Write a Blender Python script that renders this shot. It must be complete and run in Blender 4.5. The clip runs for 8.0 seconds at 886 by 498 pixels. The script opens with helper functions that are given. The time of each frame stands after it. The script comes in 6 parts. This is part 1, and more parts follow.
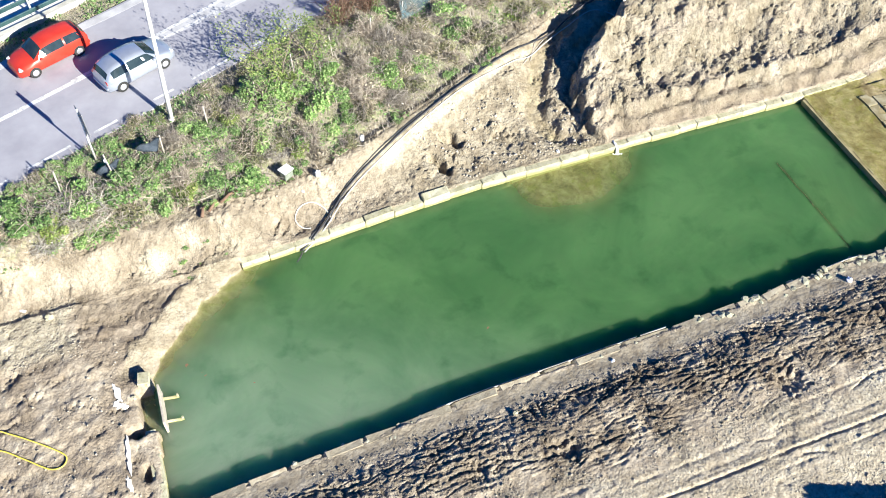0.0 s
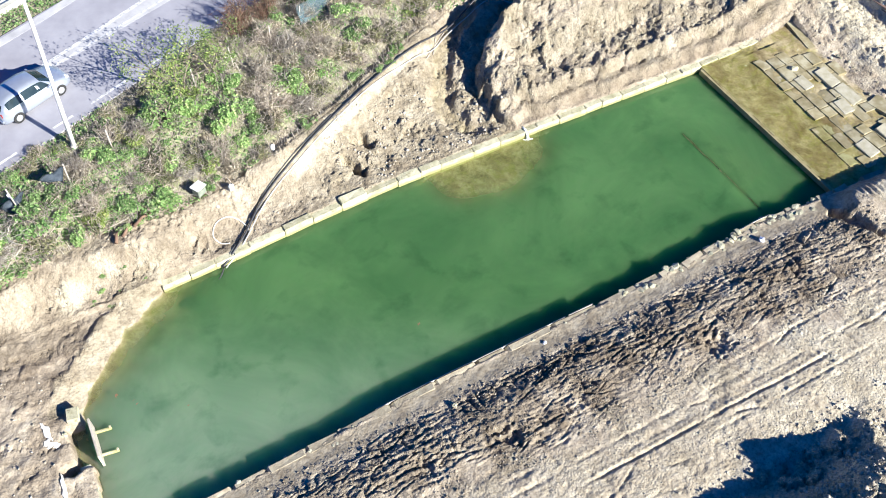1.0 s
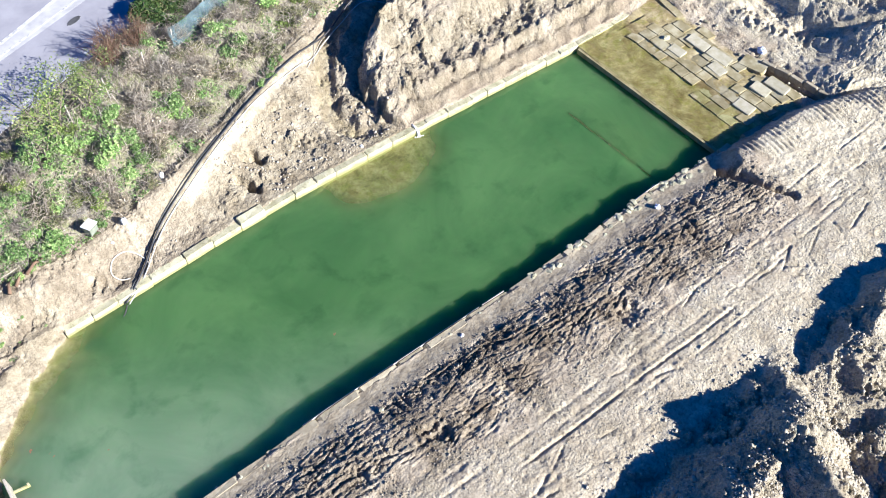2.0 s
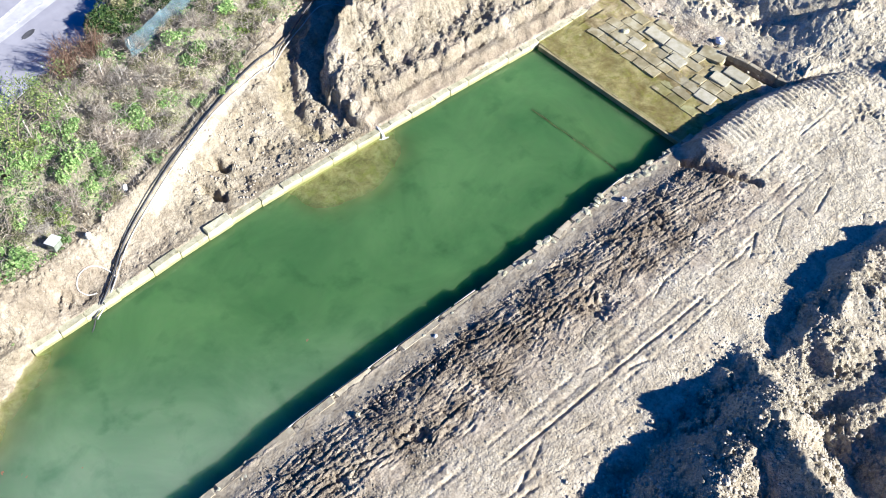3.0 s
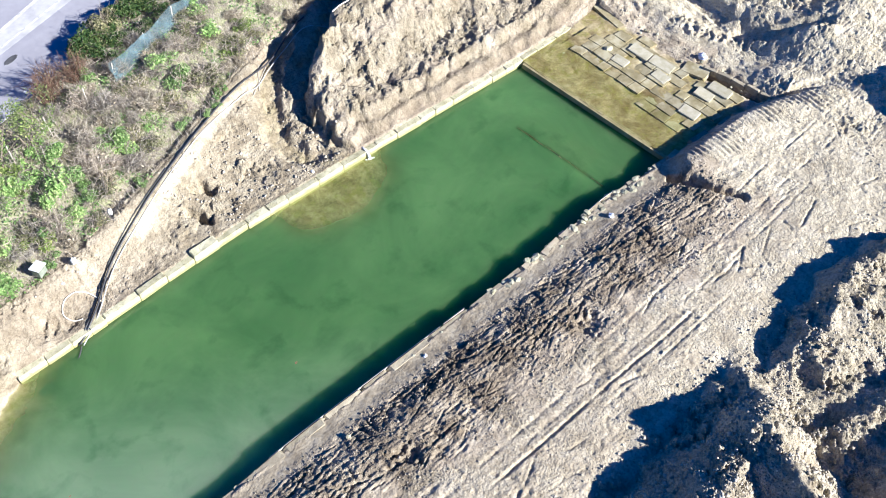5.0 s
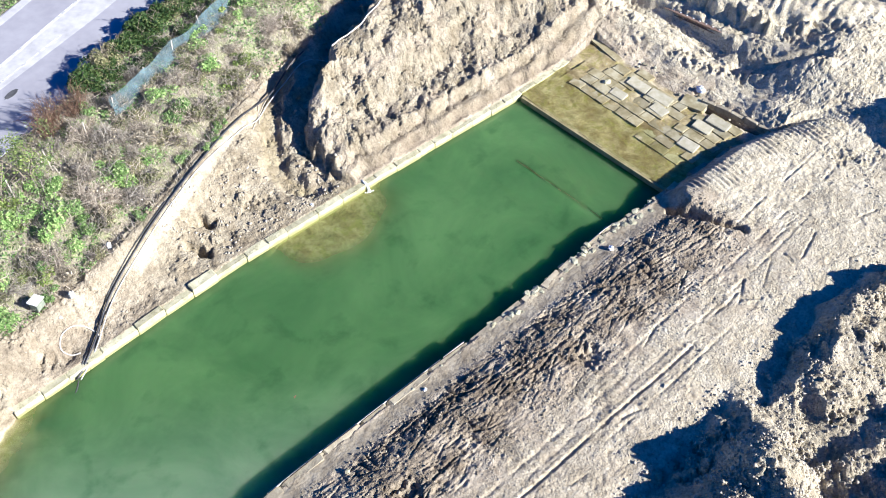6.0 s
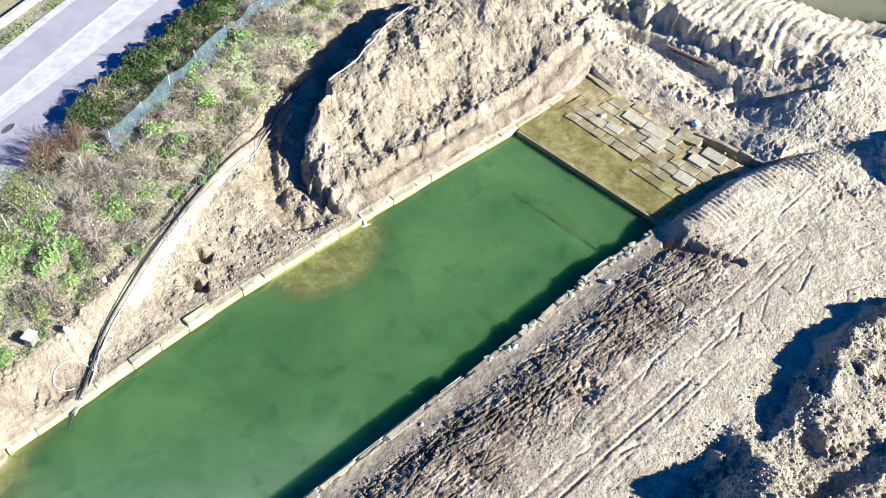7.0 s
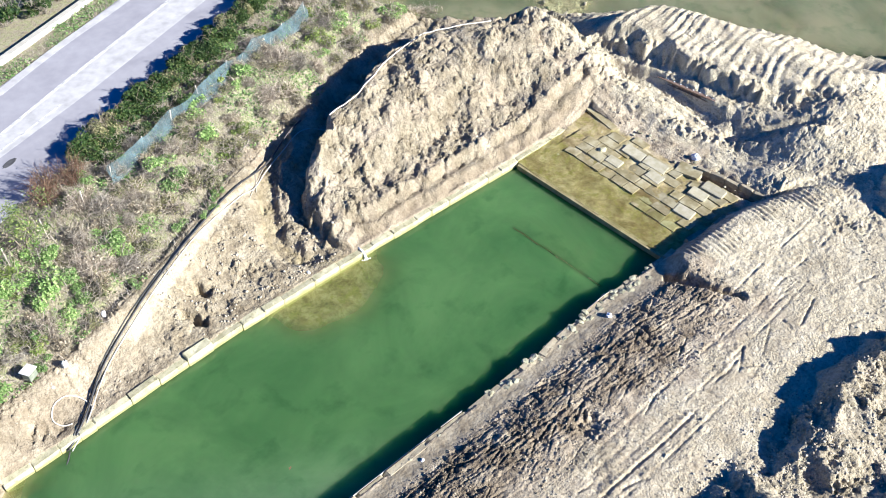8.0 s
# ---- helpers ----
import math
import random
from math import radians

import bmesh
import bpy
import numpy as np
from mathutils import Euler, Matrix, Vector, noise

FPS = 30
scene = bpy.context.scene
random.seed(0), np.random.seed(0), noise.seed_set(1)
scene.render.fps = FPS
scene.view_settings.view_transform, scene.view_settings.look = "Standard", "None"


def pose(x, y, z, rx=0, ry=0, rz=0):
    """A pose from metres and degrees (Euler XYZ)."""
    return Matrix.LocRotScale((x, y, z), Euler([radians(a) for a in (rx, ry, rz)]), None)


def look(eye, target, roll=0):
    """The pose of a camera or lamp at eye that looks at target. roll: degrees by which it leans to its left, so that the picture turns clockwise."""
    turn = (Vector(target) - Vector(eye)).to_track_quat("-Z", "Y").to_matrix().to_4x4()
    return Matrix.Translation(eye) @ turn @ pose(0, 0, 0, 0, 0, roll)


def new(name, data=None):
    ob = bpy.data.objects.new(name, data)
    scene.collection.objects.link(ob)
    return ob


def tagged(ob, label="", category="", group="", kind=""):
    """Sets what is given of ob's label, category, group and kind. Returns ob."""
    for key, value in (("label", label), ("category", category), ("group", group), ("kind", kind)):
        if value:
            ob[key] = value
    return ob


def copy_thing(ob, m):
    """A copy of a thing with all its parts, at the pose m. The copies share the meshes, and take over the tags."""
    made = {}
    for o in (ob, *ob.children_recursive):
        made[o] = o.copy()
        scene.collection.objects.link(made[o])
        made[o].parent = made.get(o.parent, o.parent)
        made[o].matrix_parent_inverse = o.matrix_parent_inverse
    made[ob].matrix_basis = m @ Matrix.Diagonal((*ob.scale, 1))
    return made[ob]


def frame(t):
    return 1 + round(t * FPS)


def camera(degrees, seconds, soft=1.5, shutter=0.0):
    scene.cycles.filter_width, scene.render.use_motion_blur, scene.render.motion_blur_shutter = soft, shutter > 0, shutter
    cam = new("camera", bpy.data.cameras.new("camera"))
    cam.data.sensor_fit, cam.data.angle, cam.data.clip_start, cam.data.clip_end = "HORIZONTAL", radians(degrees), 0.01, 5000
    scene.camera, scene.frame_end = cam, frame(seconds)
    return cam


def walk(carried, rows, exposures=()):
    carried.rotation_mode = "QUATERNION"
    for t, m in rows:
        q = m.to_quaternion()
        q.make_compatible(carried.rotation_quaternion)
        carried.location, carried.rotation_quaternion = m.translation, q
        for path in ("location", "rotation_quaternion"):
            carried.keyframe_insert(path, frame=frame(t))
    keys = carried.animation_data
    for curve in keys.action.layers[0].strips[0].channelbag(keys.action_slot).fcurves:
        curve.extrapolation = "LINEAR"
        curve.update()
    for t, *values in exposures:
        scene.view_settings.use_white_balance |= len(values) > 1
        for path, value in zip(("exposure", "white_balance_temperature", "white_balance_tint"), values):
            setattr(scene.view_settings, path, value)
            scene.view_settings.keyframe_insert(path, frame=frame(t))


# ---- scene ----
# The drone hovers 38 m over the flooded basin, turns to its right and then tilts up.
cam = camera(49.1, 8.0, soft=1.0)
ROWS = [
    (0.0, -20.834, -30.246, 37.822, -20.213, -52.361, -0.248),
    (0.5, -20.872, -30.263, 37.821, -23.201, -52.423, -0.16),
    (1.0, -20.91, -30.267, 37.821, -27.798, -52.481, -0.12),
    (1.5, -20.942, -30.24, 37.819, -32.97, -52.489, -0.182),
    (2.0, -20.958, -30.178, 37.806, -37.082, -52.479, -0.171),
    (2.2, -20.963, -30.155, 37.799, -38.1, -52.479, -0.15),
    (3.3, -20.988, -30.046, 37.76, -40.6, -52.481, -0.03),
    (3.5, -20.992, -30.033, 37.755, -40.857, -52.481, -0.006),
    (4.0, -21.009, -30.012, 37.745, -41.326, -52.478, 0.074),
    (4.5, -21.015, -29.996, 37.725, -41.516, -52.497, 0.071),
    (4.7, -21.013, -29.985, 37.707, -41.53, -52.09, 0.055),
    (5.8, -20.99, -29.907, 37.59, -41.602, -49.79, -0.04),
    (6.0, -20.982, -29.894, 37.569, -41.615, -49.381, -0.051),
    (6.5, -20.943, -29.841, 37.532, -41.766, -48.326, -0.005),
    (7.0, -20.914, -29.8, 37.499, -41.931, -47.439, 0.094),
    (7.5, -20.909, -29.771, 37.472, -41.982, -46.455, 0.064),
    (8.0, -20.917, -29.752, 37.456, -41.945, -45.436, 0.032),
]
walk(cam, [(t, pose(x, y, z, 90 + pitch, 0, yaw) @ pose(0, 0, 0, 0, 0, roll)) for t, x, y, z, yaw, pitch, roll in ROWS], [(0.0, 1.46, 6120, 4), (1.0, 1.47, 5980, 6), (2.0, 1.48, 5820, 8), (4.5, 1.50, 5800, 8), (6.5, 1.48, 5850, 8), (8.0, 1.46, 5980, 6)])

# ---- light: a low winter sun from the south-east, clear sky ----
SUN_AZ, SUN_EL = -62.0, 26.0
sun_way = Vector((math.cos(radians(SUN_AZ)) * math.cos(radians(SUN_EL)), math.sin(radians(SUN_AZ)) * math.cos(radians(SUN_EL)), math.sin(radians(SUN_EL))))
sun = new("sun", bpy.data.lights.new("sun", "SUN"))
sun.data.energy, sun.data.angle, sun.data.color = 5.0, radians(0.53), (1.0, 0.915, 0.80)
sun.matrix_world = look(sun_way * 100, (0, 0, 0))
world = bpy.data.worlds.new("sky")
scene.world = world
world.use_nodes = True
sky = world.node_tree.nodes.new("ShaderNodeTexSky")
sky.sky_type, sky.sun_disc = "NISHITA", False
sky.ozone_density, sky.dust_density = 4.0, 0.3
sky.sun_elevation, sky.sun_rotation = radians(SUN_EL), radians(90 - SUN_AZ)
clear = world.node_tree.nodes.new("ShaderNodeHueSaturation")
clear.inputs["Hue"].default_value, clear.inputs["Saturation"].default_value = 0.52, 1.6
world.node_tree.links.new(sky.outputs["Color"], clear.inputs["Color"])
world.node_tree.links.new(clear.outputs["Color"], world.node_tree.nodes["Background"].inputs["Color"])
world.node_tree.nodes["Background"].inputs["Strength"].default_value = 0.046


# ---- small tools ----
def part(name, bm, material, parent=None, label="", smooth=False):
    """Links a bmesh as one mesh object, under a thing if one is given."""
    me = bpy.data.meshes.new(name)
    bm.to_mesh(me)
    bm.free()
    for m in material if isinstance(material, (list, tuple)) else (material,):
        me.materials.append(m)
    if smooth:
        me.shade_smooth()
    ob = new(name, me)
    ob.parent = parent
    if label:
        ob["label"] = label
    return ob


def empty(name, at, turn=0.0):
    ob = new(name)
    ob.matrix_world = pose(*at, 0, 0, turn)
    return ob


_perm = np.random.RandomState(7).permutation(512)
_grad = np.random.RandomState(8).rand(512) * 2 * np.pi


def perlin(x, y, seed=0):
    """Smooth noise from -1 to 1 over arrays."""
    x, y = np.asarray(x, float), np.asarray(y, float)
    xi, yi = np.floor(x).astype(int), np.floor(y).astype(int)
    xf, yf = x - xi, y - yi
    u, v = xf * xf * xf * (xf * (xf * 6 - 15) + 10), yf * yf * yf * (yf * (yf * 6 - 15) + 10)

    def corner(i, j):
        a = _grad[_perm[(_perm[(xi + i + seed * 37) % 512] + yi + j + seed * 91) % 512]]
        return np.cos(a) * (xf - i) + np.sin(a) * (yf - j)

    low = corner(0, 0) * (1 - u) + corner(1, 0) * u
    high = corner(0, 1) * (1 - u) + corner(1, 1) * u
    return 1.5 * (low * (1 - v) + high * v)


def fbm(x, y, size, octaves=4, seed=0, gain=0.5):
    total, amp = 0.0, 1.0
    for k in range(octaves):
        total = total + amp * perlin(x / size * 2**k, y / size * 2**k, seed + k)
        amp *= gain
    return total


def ease(t):
    t = np.clip(t, 0, 1)
    return t * t * (3 - 2 * t)


def line_distance(x, y, pts):
    """Distance to a polyline, and the side (positive to its left)."""
    best, side = np.full(np.shape(x), 1e9), np.zeros(np.shape(x))
    for (ax, ay), (bx, by) in zip(pts[:-1], pts[1:]):
        dx, dy = bx - ax, by - ay
        t = np.clip(((x - ax) * dx + (y - ay) * dy) / (dx * dx + dy * dy), 0, 1)
        d = np.hypot(x - ax - t * dx, y - ay - t * dy)
        cross = dx * (y - ay) - dy * (x - ax)
        closer = d < best
        best, side = np.where(closer, d, best), np.where(closer, np.sign(cross), side)
    return best, side


# ---- plan: x along the basin, y towards the road, z up from the water ----
LAKE_SHORE = [(13.0, 18.2), (17.0, 14.2), (21.5, 10.0), (26.0, 7.0), (30.0, 2.5), (33.0, -2.5), (34.4, -7.0), (36.5, -10.0), (44.0, -14.0), (60.0, -17.0)]
ROAD_AT, ROAD_TURN, ROAD_Z = (-28.03, 6.23), 22.0, 3.5
RU = (math.cos(radians(ROAD_TURN)), math.sin(radians(ROAD_TURN)))
WEST_SHORE = [(-19.6, 0.5), (-20.4, -0.65), (-22.6, -2.05), (-24.7, -4.1), (-25.45, -5.2), (-25.55, -7.6), (-25.8, -10.2), (-26.0, -13.0)]


def road_sd(x, y):
    """Along the road, and across it from its near white line."""
    dx, dy = x - ROAD_AT[0], y - ROAD_AT[1]
    return dx * RU[0] + dy * RU[1], -dx * RU[1] + dy * RU[0]


def road_point(s, d, z=ROAD_Z):
    return (ROAD_AT[0] + s * RU[0] - d * RU[1], ROAD_AT[1] + s * RU[1] + d * RU[0], z)


FURROW = [(19.9, 1.6), (20.7, -0.4), (20.8, -2.7), (21.0, -5.2), (21.9, -7.6), (22.6, -9.4), (24.6, -11.0)]
HEAP_FOOT = [(21.5, 3.8), (22.7, 1.7), (23.3, -0.3), (24.0, -3.3), (24.5, -6.0), (25.0, -7.9), (26.8, -9.7), (28.3, -11.5)]
BEAM_TRENCH = [(21.6, 1.2), (22.4, -1.1), (22.8, -3.2), (22.8, -5.4), (22.5, -7.4), (23.1, -9.0), (24.4, -10.2), (25.3, -11.4)]
GULLY = [(-0.16, -0.2), (-1.2, 0.45), (-2.1, 1.2), (-2.7, 2.3), (-3.0, 3.6), (-2.5, 5.1), (-1.4, 6.9), (-0.3, 8.1), (1.2, 9.0)]
HOSE_LINE = [(-17.3, -0.7), (-16.05, 0.1), (-14.1, 1.75), (-11.6, 3.1), (-9.0, 4.45), (-6.7, 5.6), (-3.7, 7.0), (-0.35, 8.25)]


def north_line(x):
    return np.interp(x, [-20.4, -16.5, -12, -8, 0, 6, 11.4, 16, 18], [-0.65, -0.45, -0.1, 0.1, 0.1, 0.0, -0.12, 0.0, 0.3])


def south_line(x):
    return np.interp(x, [-27, -18.4, -12.5, -4, 2, 7, 10.8, 16.4, 19, 21.5, 24, 27], [-12.1, -11.7, -11.4, -11.25, -11.2, -10.85, -11.05, -11.2, -11.8, -12.7, -14.1, -16.0])


def bank_line(x):
    """Foot of the overgrown bank."""
    return np.interp(x, [-40, -29, -26.7, -22.6, -19.9, -17.6, -12.1, -8.4, -2, 0.6, 4.75, 8.3, 11, 16, 25], [0.5, 1.1, 1.2, 2.0, 2.0, 2.2, 3.6, 5.1, 8.3, 9.6, 10.8, 12.6, 13.5, 15.0, 18.0])


def cone(x, y, px, py, height, radius, power=1.3):
    d = np.hypot(x - px, y - py) / radius
    return height * np.clip(1 - d**power, 0, 1)


def ridge(x, y, pts, height, left, right, power=1.2):
    """A heap along a line with different widths on its two sides."""
    d, side = line_distance(x, y, pts)
    return height * np.clip(1 - (d / np.where(side > 0, left, right)) ** power, 0, 1)


def crest_heap(x, y, pts, left, right, power=1.2):
    """A heap whose crest rises and falls along a line of x, y, height."""
    best, side, top = np.full(np.shape(x), 1e9), np.zeros(np.shape(x)), np.zeros(np.shape(x))
    for (ax, ay, ah), (bx, by, bh) in zip(pts[:-1], pts[1:]):
        dx, dy = bx - ax, by - ay
        q = np.clip(((x - ax) * dx + (y - ay) * dy) / (dx * dx + dy * dy), 0, 1)
        d = np.hypot(x - ax - q * dx, y - ay - q * dy)
        closer = d < best
        side = np.where(closer, np.sign(dx * (y - ay) - dy * (x - ax)), side)
        top, best = np.where(closer, ah + (bh - ah) * q, top), np.where(closer, d, best)
    return top * np.clip(1 - (best / (np.where(side > 0, left, right) * (0.35 + 0.65 * top / max(p[2] for p in pts)))) ** power, 0, 1)


def hashed(i, j, seed):
    """A number from 0 to 1 for each cell of a grid."""
    a = _perm[(_perm[(i + seed * 17) % 512] + j + seed * 53) % 512]
    return a / 512.0, _perm[(a + 101) % 512] / 512.0, _perm[(a + 211) % 512] / 512.0, _perm[(a + 331) % 512] / 512.0


def lumps_in(zone, x, y, size, seed):
    """chunks() worked out inside a zone alone."""
    height, gap, m = np.zeros(np.shape(x)), np.ones(np.shape(x)), zone > 0.002
    if m.any():
        height[m], gap[m] = chunks(x[m], y[m], size, seed)
    return height, gap


def tears_in(zone, x, y, *how):
    out, m = np.zeros(np.shape(x)), zone > 0.002
    if m.any():
        out[m] = slits(x[m], y[m], *how)
    return out


def chunks(x, y, size, seed):
    """Broken lumps: each cell has its own height and tilt; the second value is 0 in the gaps between them."""
    u, v = np.asarray(x, float) / size, np.asarray(y, float) / size
    iu, iv = np.floor(u).astype(int), np.floor(v).astype(int)
    near, second, height = np.full(u.shape, 9.0), np.full(u.shape, 9.0), np.zeros(u.shape)
    for i in (-1, 0, 1):
        for j in (-1, 0, 1):
            a, b, c, e = hashed(iu + i, iv + j, seed)
            du, dv = u - (iu + i + 0.15 + 0.7 * a), v - (iv + j + 0.15 + 0.7 * b)
            d = np.hypot(du, dv)
            lump = (c - 0.5) + (e - 0.5) * 1.6 * du + (a - 0.5) * 1.6 * dv
            second = np.where(d < near, near, np.minimum(second, d))
            height, near = np.where(d < near, lump, height), np.minimum(near, d)
    return height, np.clip((second - near) / 0.22, 0, 1)


def slits(x, y, size, heading, length, width, share, seed):
    """Short straight tears in the soil, scattered: 1 in a tear, 0 beside it."""
    iu, iv = np.floor(np.asarray(x) / size).astype(int), np.floor(np.asarray(y) / size).astype(int)
    out = np.zeros(np.shape(x))
    for i in (-1, 0, 1):
        for j in (-1, 0, 1):
            a, b, c, e = hashed(iu + i, iv + j, seed)
            px, py = x - (iu + i + a) * size, y - (iv + j + b) * size
            turn = heading + (e - 0.5) * 0.9
            along, across = px * np.cos(turn) + py * np.sin(turn), py * np.cos(turn) - px * np.sin(turn)
            half = length * (0.35 + 0.65 * b)
            tear = np.clip(1.3 - np.abs(across) / (width * (0.5 + a)), 0, 1) * ease((half - np.abs(along)) / (0.35 * half))
            out = np.maximum(out, tear * (c < share))
    return out


def ground_height(x, y, rough=True):
    s, d = road_sd(x, y)
    yn, ys, yb = north_line(x), south_line(x), bank_line(x)
    yw = yn + 0.4
    # north bank up to the road
    t = (y - yw) / (yb - yw)
    z = 0.45 + 1.35 * ease(t * 0.92 + 0.04) * np.clip(t * 1.2, 0, 1)
    up = ease((y - yb) / np.maximum((-3.3 - d) + (y - yb), 0.3))
    west = ease((-17 - x) / 4)
    z = np.where(y > yb, 1.75 + 0.5 * west + (1.5 - 0.5 * west) * up**0.8, z)
    z = np.where(d > -3.3, 3.25 + 0.17 * ease((d + 3.3) / 2.3), z)
    z = np.where(d > 0.4, 3.42, z)
    z = np.where((y < yn + 0.30) & (x > -20.2) & (x < 18), 0.33, z)
    # steep scarp in the west
    cut = ease((x + 15) / 2) * ease((-0.5 - x) / 2) * ease((y - yb + 1.0) / 0.8) * (y < yb + 0.3)
    z = z + 0.28 * cut
    scarp = 0.75 + 1.5 * ease((y + 0.3 - 0.3 * perlin(x / 1.7, y / 3, 5)) / 1.6)
    z = np.where((y < yb) & (y > np.where(x > -20.2, yn + 0.45, -2.0)), z * (1 - west) + scarp * west, z)
    # flat ground west of the basin
    low = 0.45 + 0.45 * ease((-24 - x) / 5)
    z = np.where(y < -0.6, low, z)
    # south plain
    steep = ease((x - 10.0) / 2.0)
    south = 0.70 + 0.68 * ease((ys - y) / (3.5 - 2.6 * steep)) + 0.25 * ease((ys - 3 - y) / 6)
    k = ease((ys + 0.15 - y) / 0.3)
    z = z * (1 - k) + south * k
    # east side: worked earth rising to the heaps
    east = 0.34 + 0.22 * ease((x - 18.0) / 3.0) + 0.65 * ease((x - 21.6) / 3.0)
    east = east + 0.8 * ease((x - 18.8) / 2.2) * ease((-8.6 - y) / 3.0)
    east = np.where(y > south_line(x), east, np.maximum(east * ease((x - 17) / 6), south))
    ke = ease((x - 17.6) / 0.8) * (y < yb)
    z = z * (1 - ke) + np.maximum(east, 0) * ke
    # heap north of the basin
    crest = [(-1.6, 4.1), (-0.4, 4.9), (1.2, 5.4), (2.6, 6.1), (4.4, 7.6), (6.9, 8.5), (10.9, 10.1), (13.7, 10.1), (18.0, 8.5), (20.4, 6.8), (21.5, 4.4)]
    dc, side = line_distance(x + 0.45 * perlin(x / 1.4, y / 1.4, 17) + 0.2 * perlin(x / 0.5, y / 0.5, 18), y + 0.45 * perlin(x / 1.4, y / 1.4, 19), crest)
    step = y - yn - 0.35 * perlin(x / 1.7, 0 * x, 16) - 0.15 * perlin(x / 0.6, y / 0.6, 14)
    face = 0.5 + 0.45 * ease((step - 0.4) / 0.6) + 0.55 * ease((step - 1.35) / 0.5) + 1.85 * ease((y - yn - 2.3) / 5.2) + 0.26 * fbm(x, y, 2.4, 3, 15) * ease((y - yn - 1.6) / 1.0)
    face = np.minimum(face, 1.35 + 0.62 * np.maximum(x + 0.9 + 0.4 * perlin(x / 1.1, y / 1.1, 13), 0) + 0.12 * perlin(x / 0.8, y / 0.8, 12))
    face = face + 0.05 * ease((0.28 - np.abs(y - yn - 1.75 - 0.1 * perlin(x / 1.5, 0 * x, 4))) / 0.2) * (x > 4)
    lip = np.minimum(3.35, 1.35 + 0.62 * np.maximum(x + 0.9, 0))
    lip = lip - np.minimum(2.1, lip - 0.75) * ease(dc / 1.1)
    heap = np.where(side > 0, lip, np.minimum(face, 3.5))
    west_edge = np.interp(y, [0, 1, 2, 3.3, 4.6, 5.6, 6.2, 7.2, 8.1, 9], [-0.2, -0.75, -1.05, -1.15, -0.55, 0.3, 1.2, 2.6, 3.8, 4.6])
    kx = ease((x - west_edge + 0.55 * perlin(x / 1.2, y / 1.2, 3) + 0.25 * perlin(x / 0.5, y / 0.5, 8) + 0.14 * perlin(x / 0.22, y / 0.22, 9)) / 0.5) * ease((22.5 - x) / 2.5)
    inside = (y > yn + 0.35) & (y < yb + 1.0)
    behind = ease((yb + 0.2 - y) / 1.2)
    z = np.where(inside, np.maximum(z * (1 - 0.35 * kx * behind), heap * kx * np.where(side > 0, behind, 1.0) + z * (1 - kx) * 0.9), z)
    # gully that feeds the basin
    dg, _ = line_distance(x + 0.25 * perlin(x / 0.9, y / 0.9, 11), y + 0.2 * perlin(x / 0.7, y / 0.7, 10), GULLY)
    z = z - 0.42 * np.clip(1.15 - (dg / 0.8) ** 2, 0, 1) * ease((y - yn - 0.7) / 1.2)
    # holes in the north slope
    for hx, hy, hr, hd in ((-9.0, 1.75, 0.5, 0.9), (-9.35, 2.3, 0.35, 0.7), (-7.9, 3.1, 0.5, 0.9), (-8.5, 3.35, 0.35, 0.7)):
        z = z - hd * np.clip(1.2 - (np.hypot((x - hx + 0.3 * perlin(x / 0.5, y / 0.5, 24)) * 1.2, (y - hy) + 0.35 * (x - hx)) / hr) ** 2, 0, 1)
    # crust of pale soil along the west shore, its outer edge broken
    dl, wl = line_distance(x, y, WEST_SHORE)
    crust = ease((1.35 + 0.5 * perlin(x / 1.1, y / 1.1, 28) + 0.15 * perlin(x / 0.35, y / 0.35, 29) - dl) / 0.12) * (y > -5.3) * (wl < 0) * (x > -27)
    z = z + 0.09 * crust * ease((1.0 - y) / 0.8)
    # pit behind the sluice board and the broken hole in the west wall
    pit = ease((x + 26.25) / 0.15) * ease((-25.3 - x) / 0.1) * ease((y + 8.15) / 0.15) * ease((-5.9 - y) / 0.15)
    z = np.where(pit > 0, np.minimum(z, z * (1 - pit) - 0.25 * pit), z)
    z = z - 0.8 * np.clip(1.2 - (np.hypot(x + 26.45, (y + 8.0) * 1.6) / 0.45) ** 2, 0, 1) - 0.6 * np.clip(1.2 - (np.hypot((x + 26.35) * 1.5, y + 10.0) / 0.4) ** 2, 0, 1)
    # heaps east: two ploughed ridges and the large striped heap
    z = z + ridge(x + 0.2 * perlin(x / 0.8, y / 0.8, 86), y, FURROW, 0.34, 0.9, 1.1) * (x > 18)
    z = z - 0.42 * np.clip(1.2 - (line_distance(x, y, BEAM_TRENCH)[0] / 0.55) ** 2, 0, 1) * ease(0.8 + 1.3 * perlin(x / 1.8, y / 1.8, 89))
    big = ridge(x, y, [(21.5, 4.5), (24.8, 2.5), (27.8, -1.5), (29.6, -5.5), (29.4, -9.2)], 1.55, 4.2, 7.5, 1.5)
    df, fside = line_distance(x + 0.25 * perlin(x / 0.9, y / 0.9, 87) + 0.12 * perlin(x / 0.35, y / 0.35, 88), y, HEAP_FOOT)
    scoop = np.abs(((y + 0.25 * x + 1.1 * perlin(x / 1.5, y / 1.5, 80)) / 0.85) % 1.0 - 0.5) * 2
    uneven = 1 - (0.55 - 0.75 * ease(0.5 + 1.4 * perlin(x / 1.7, y / 1.7, 94))) * ease((1.5 - df) / 1.0)
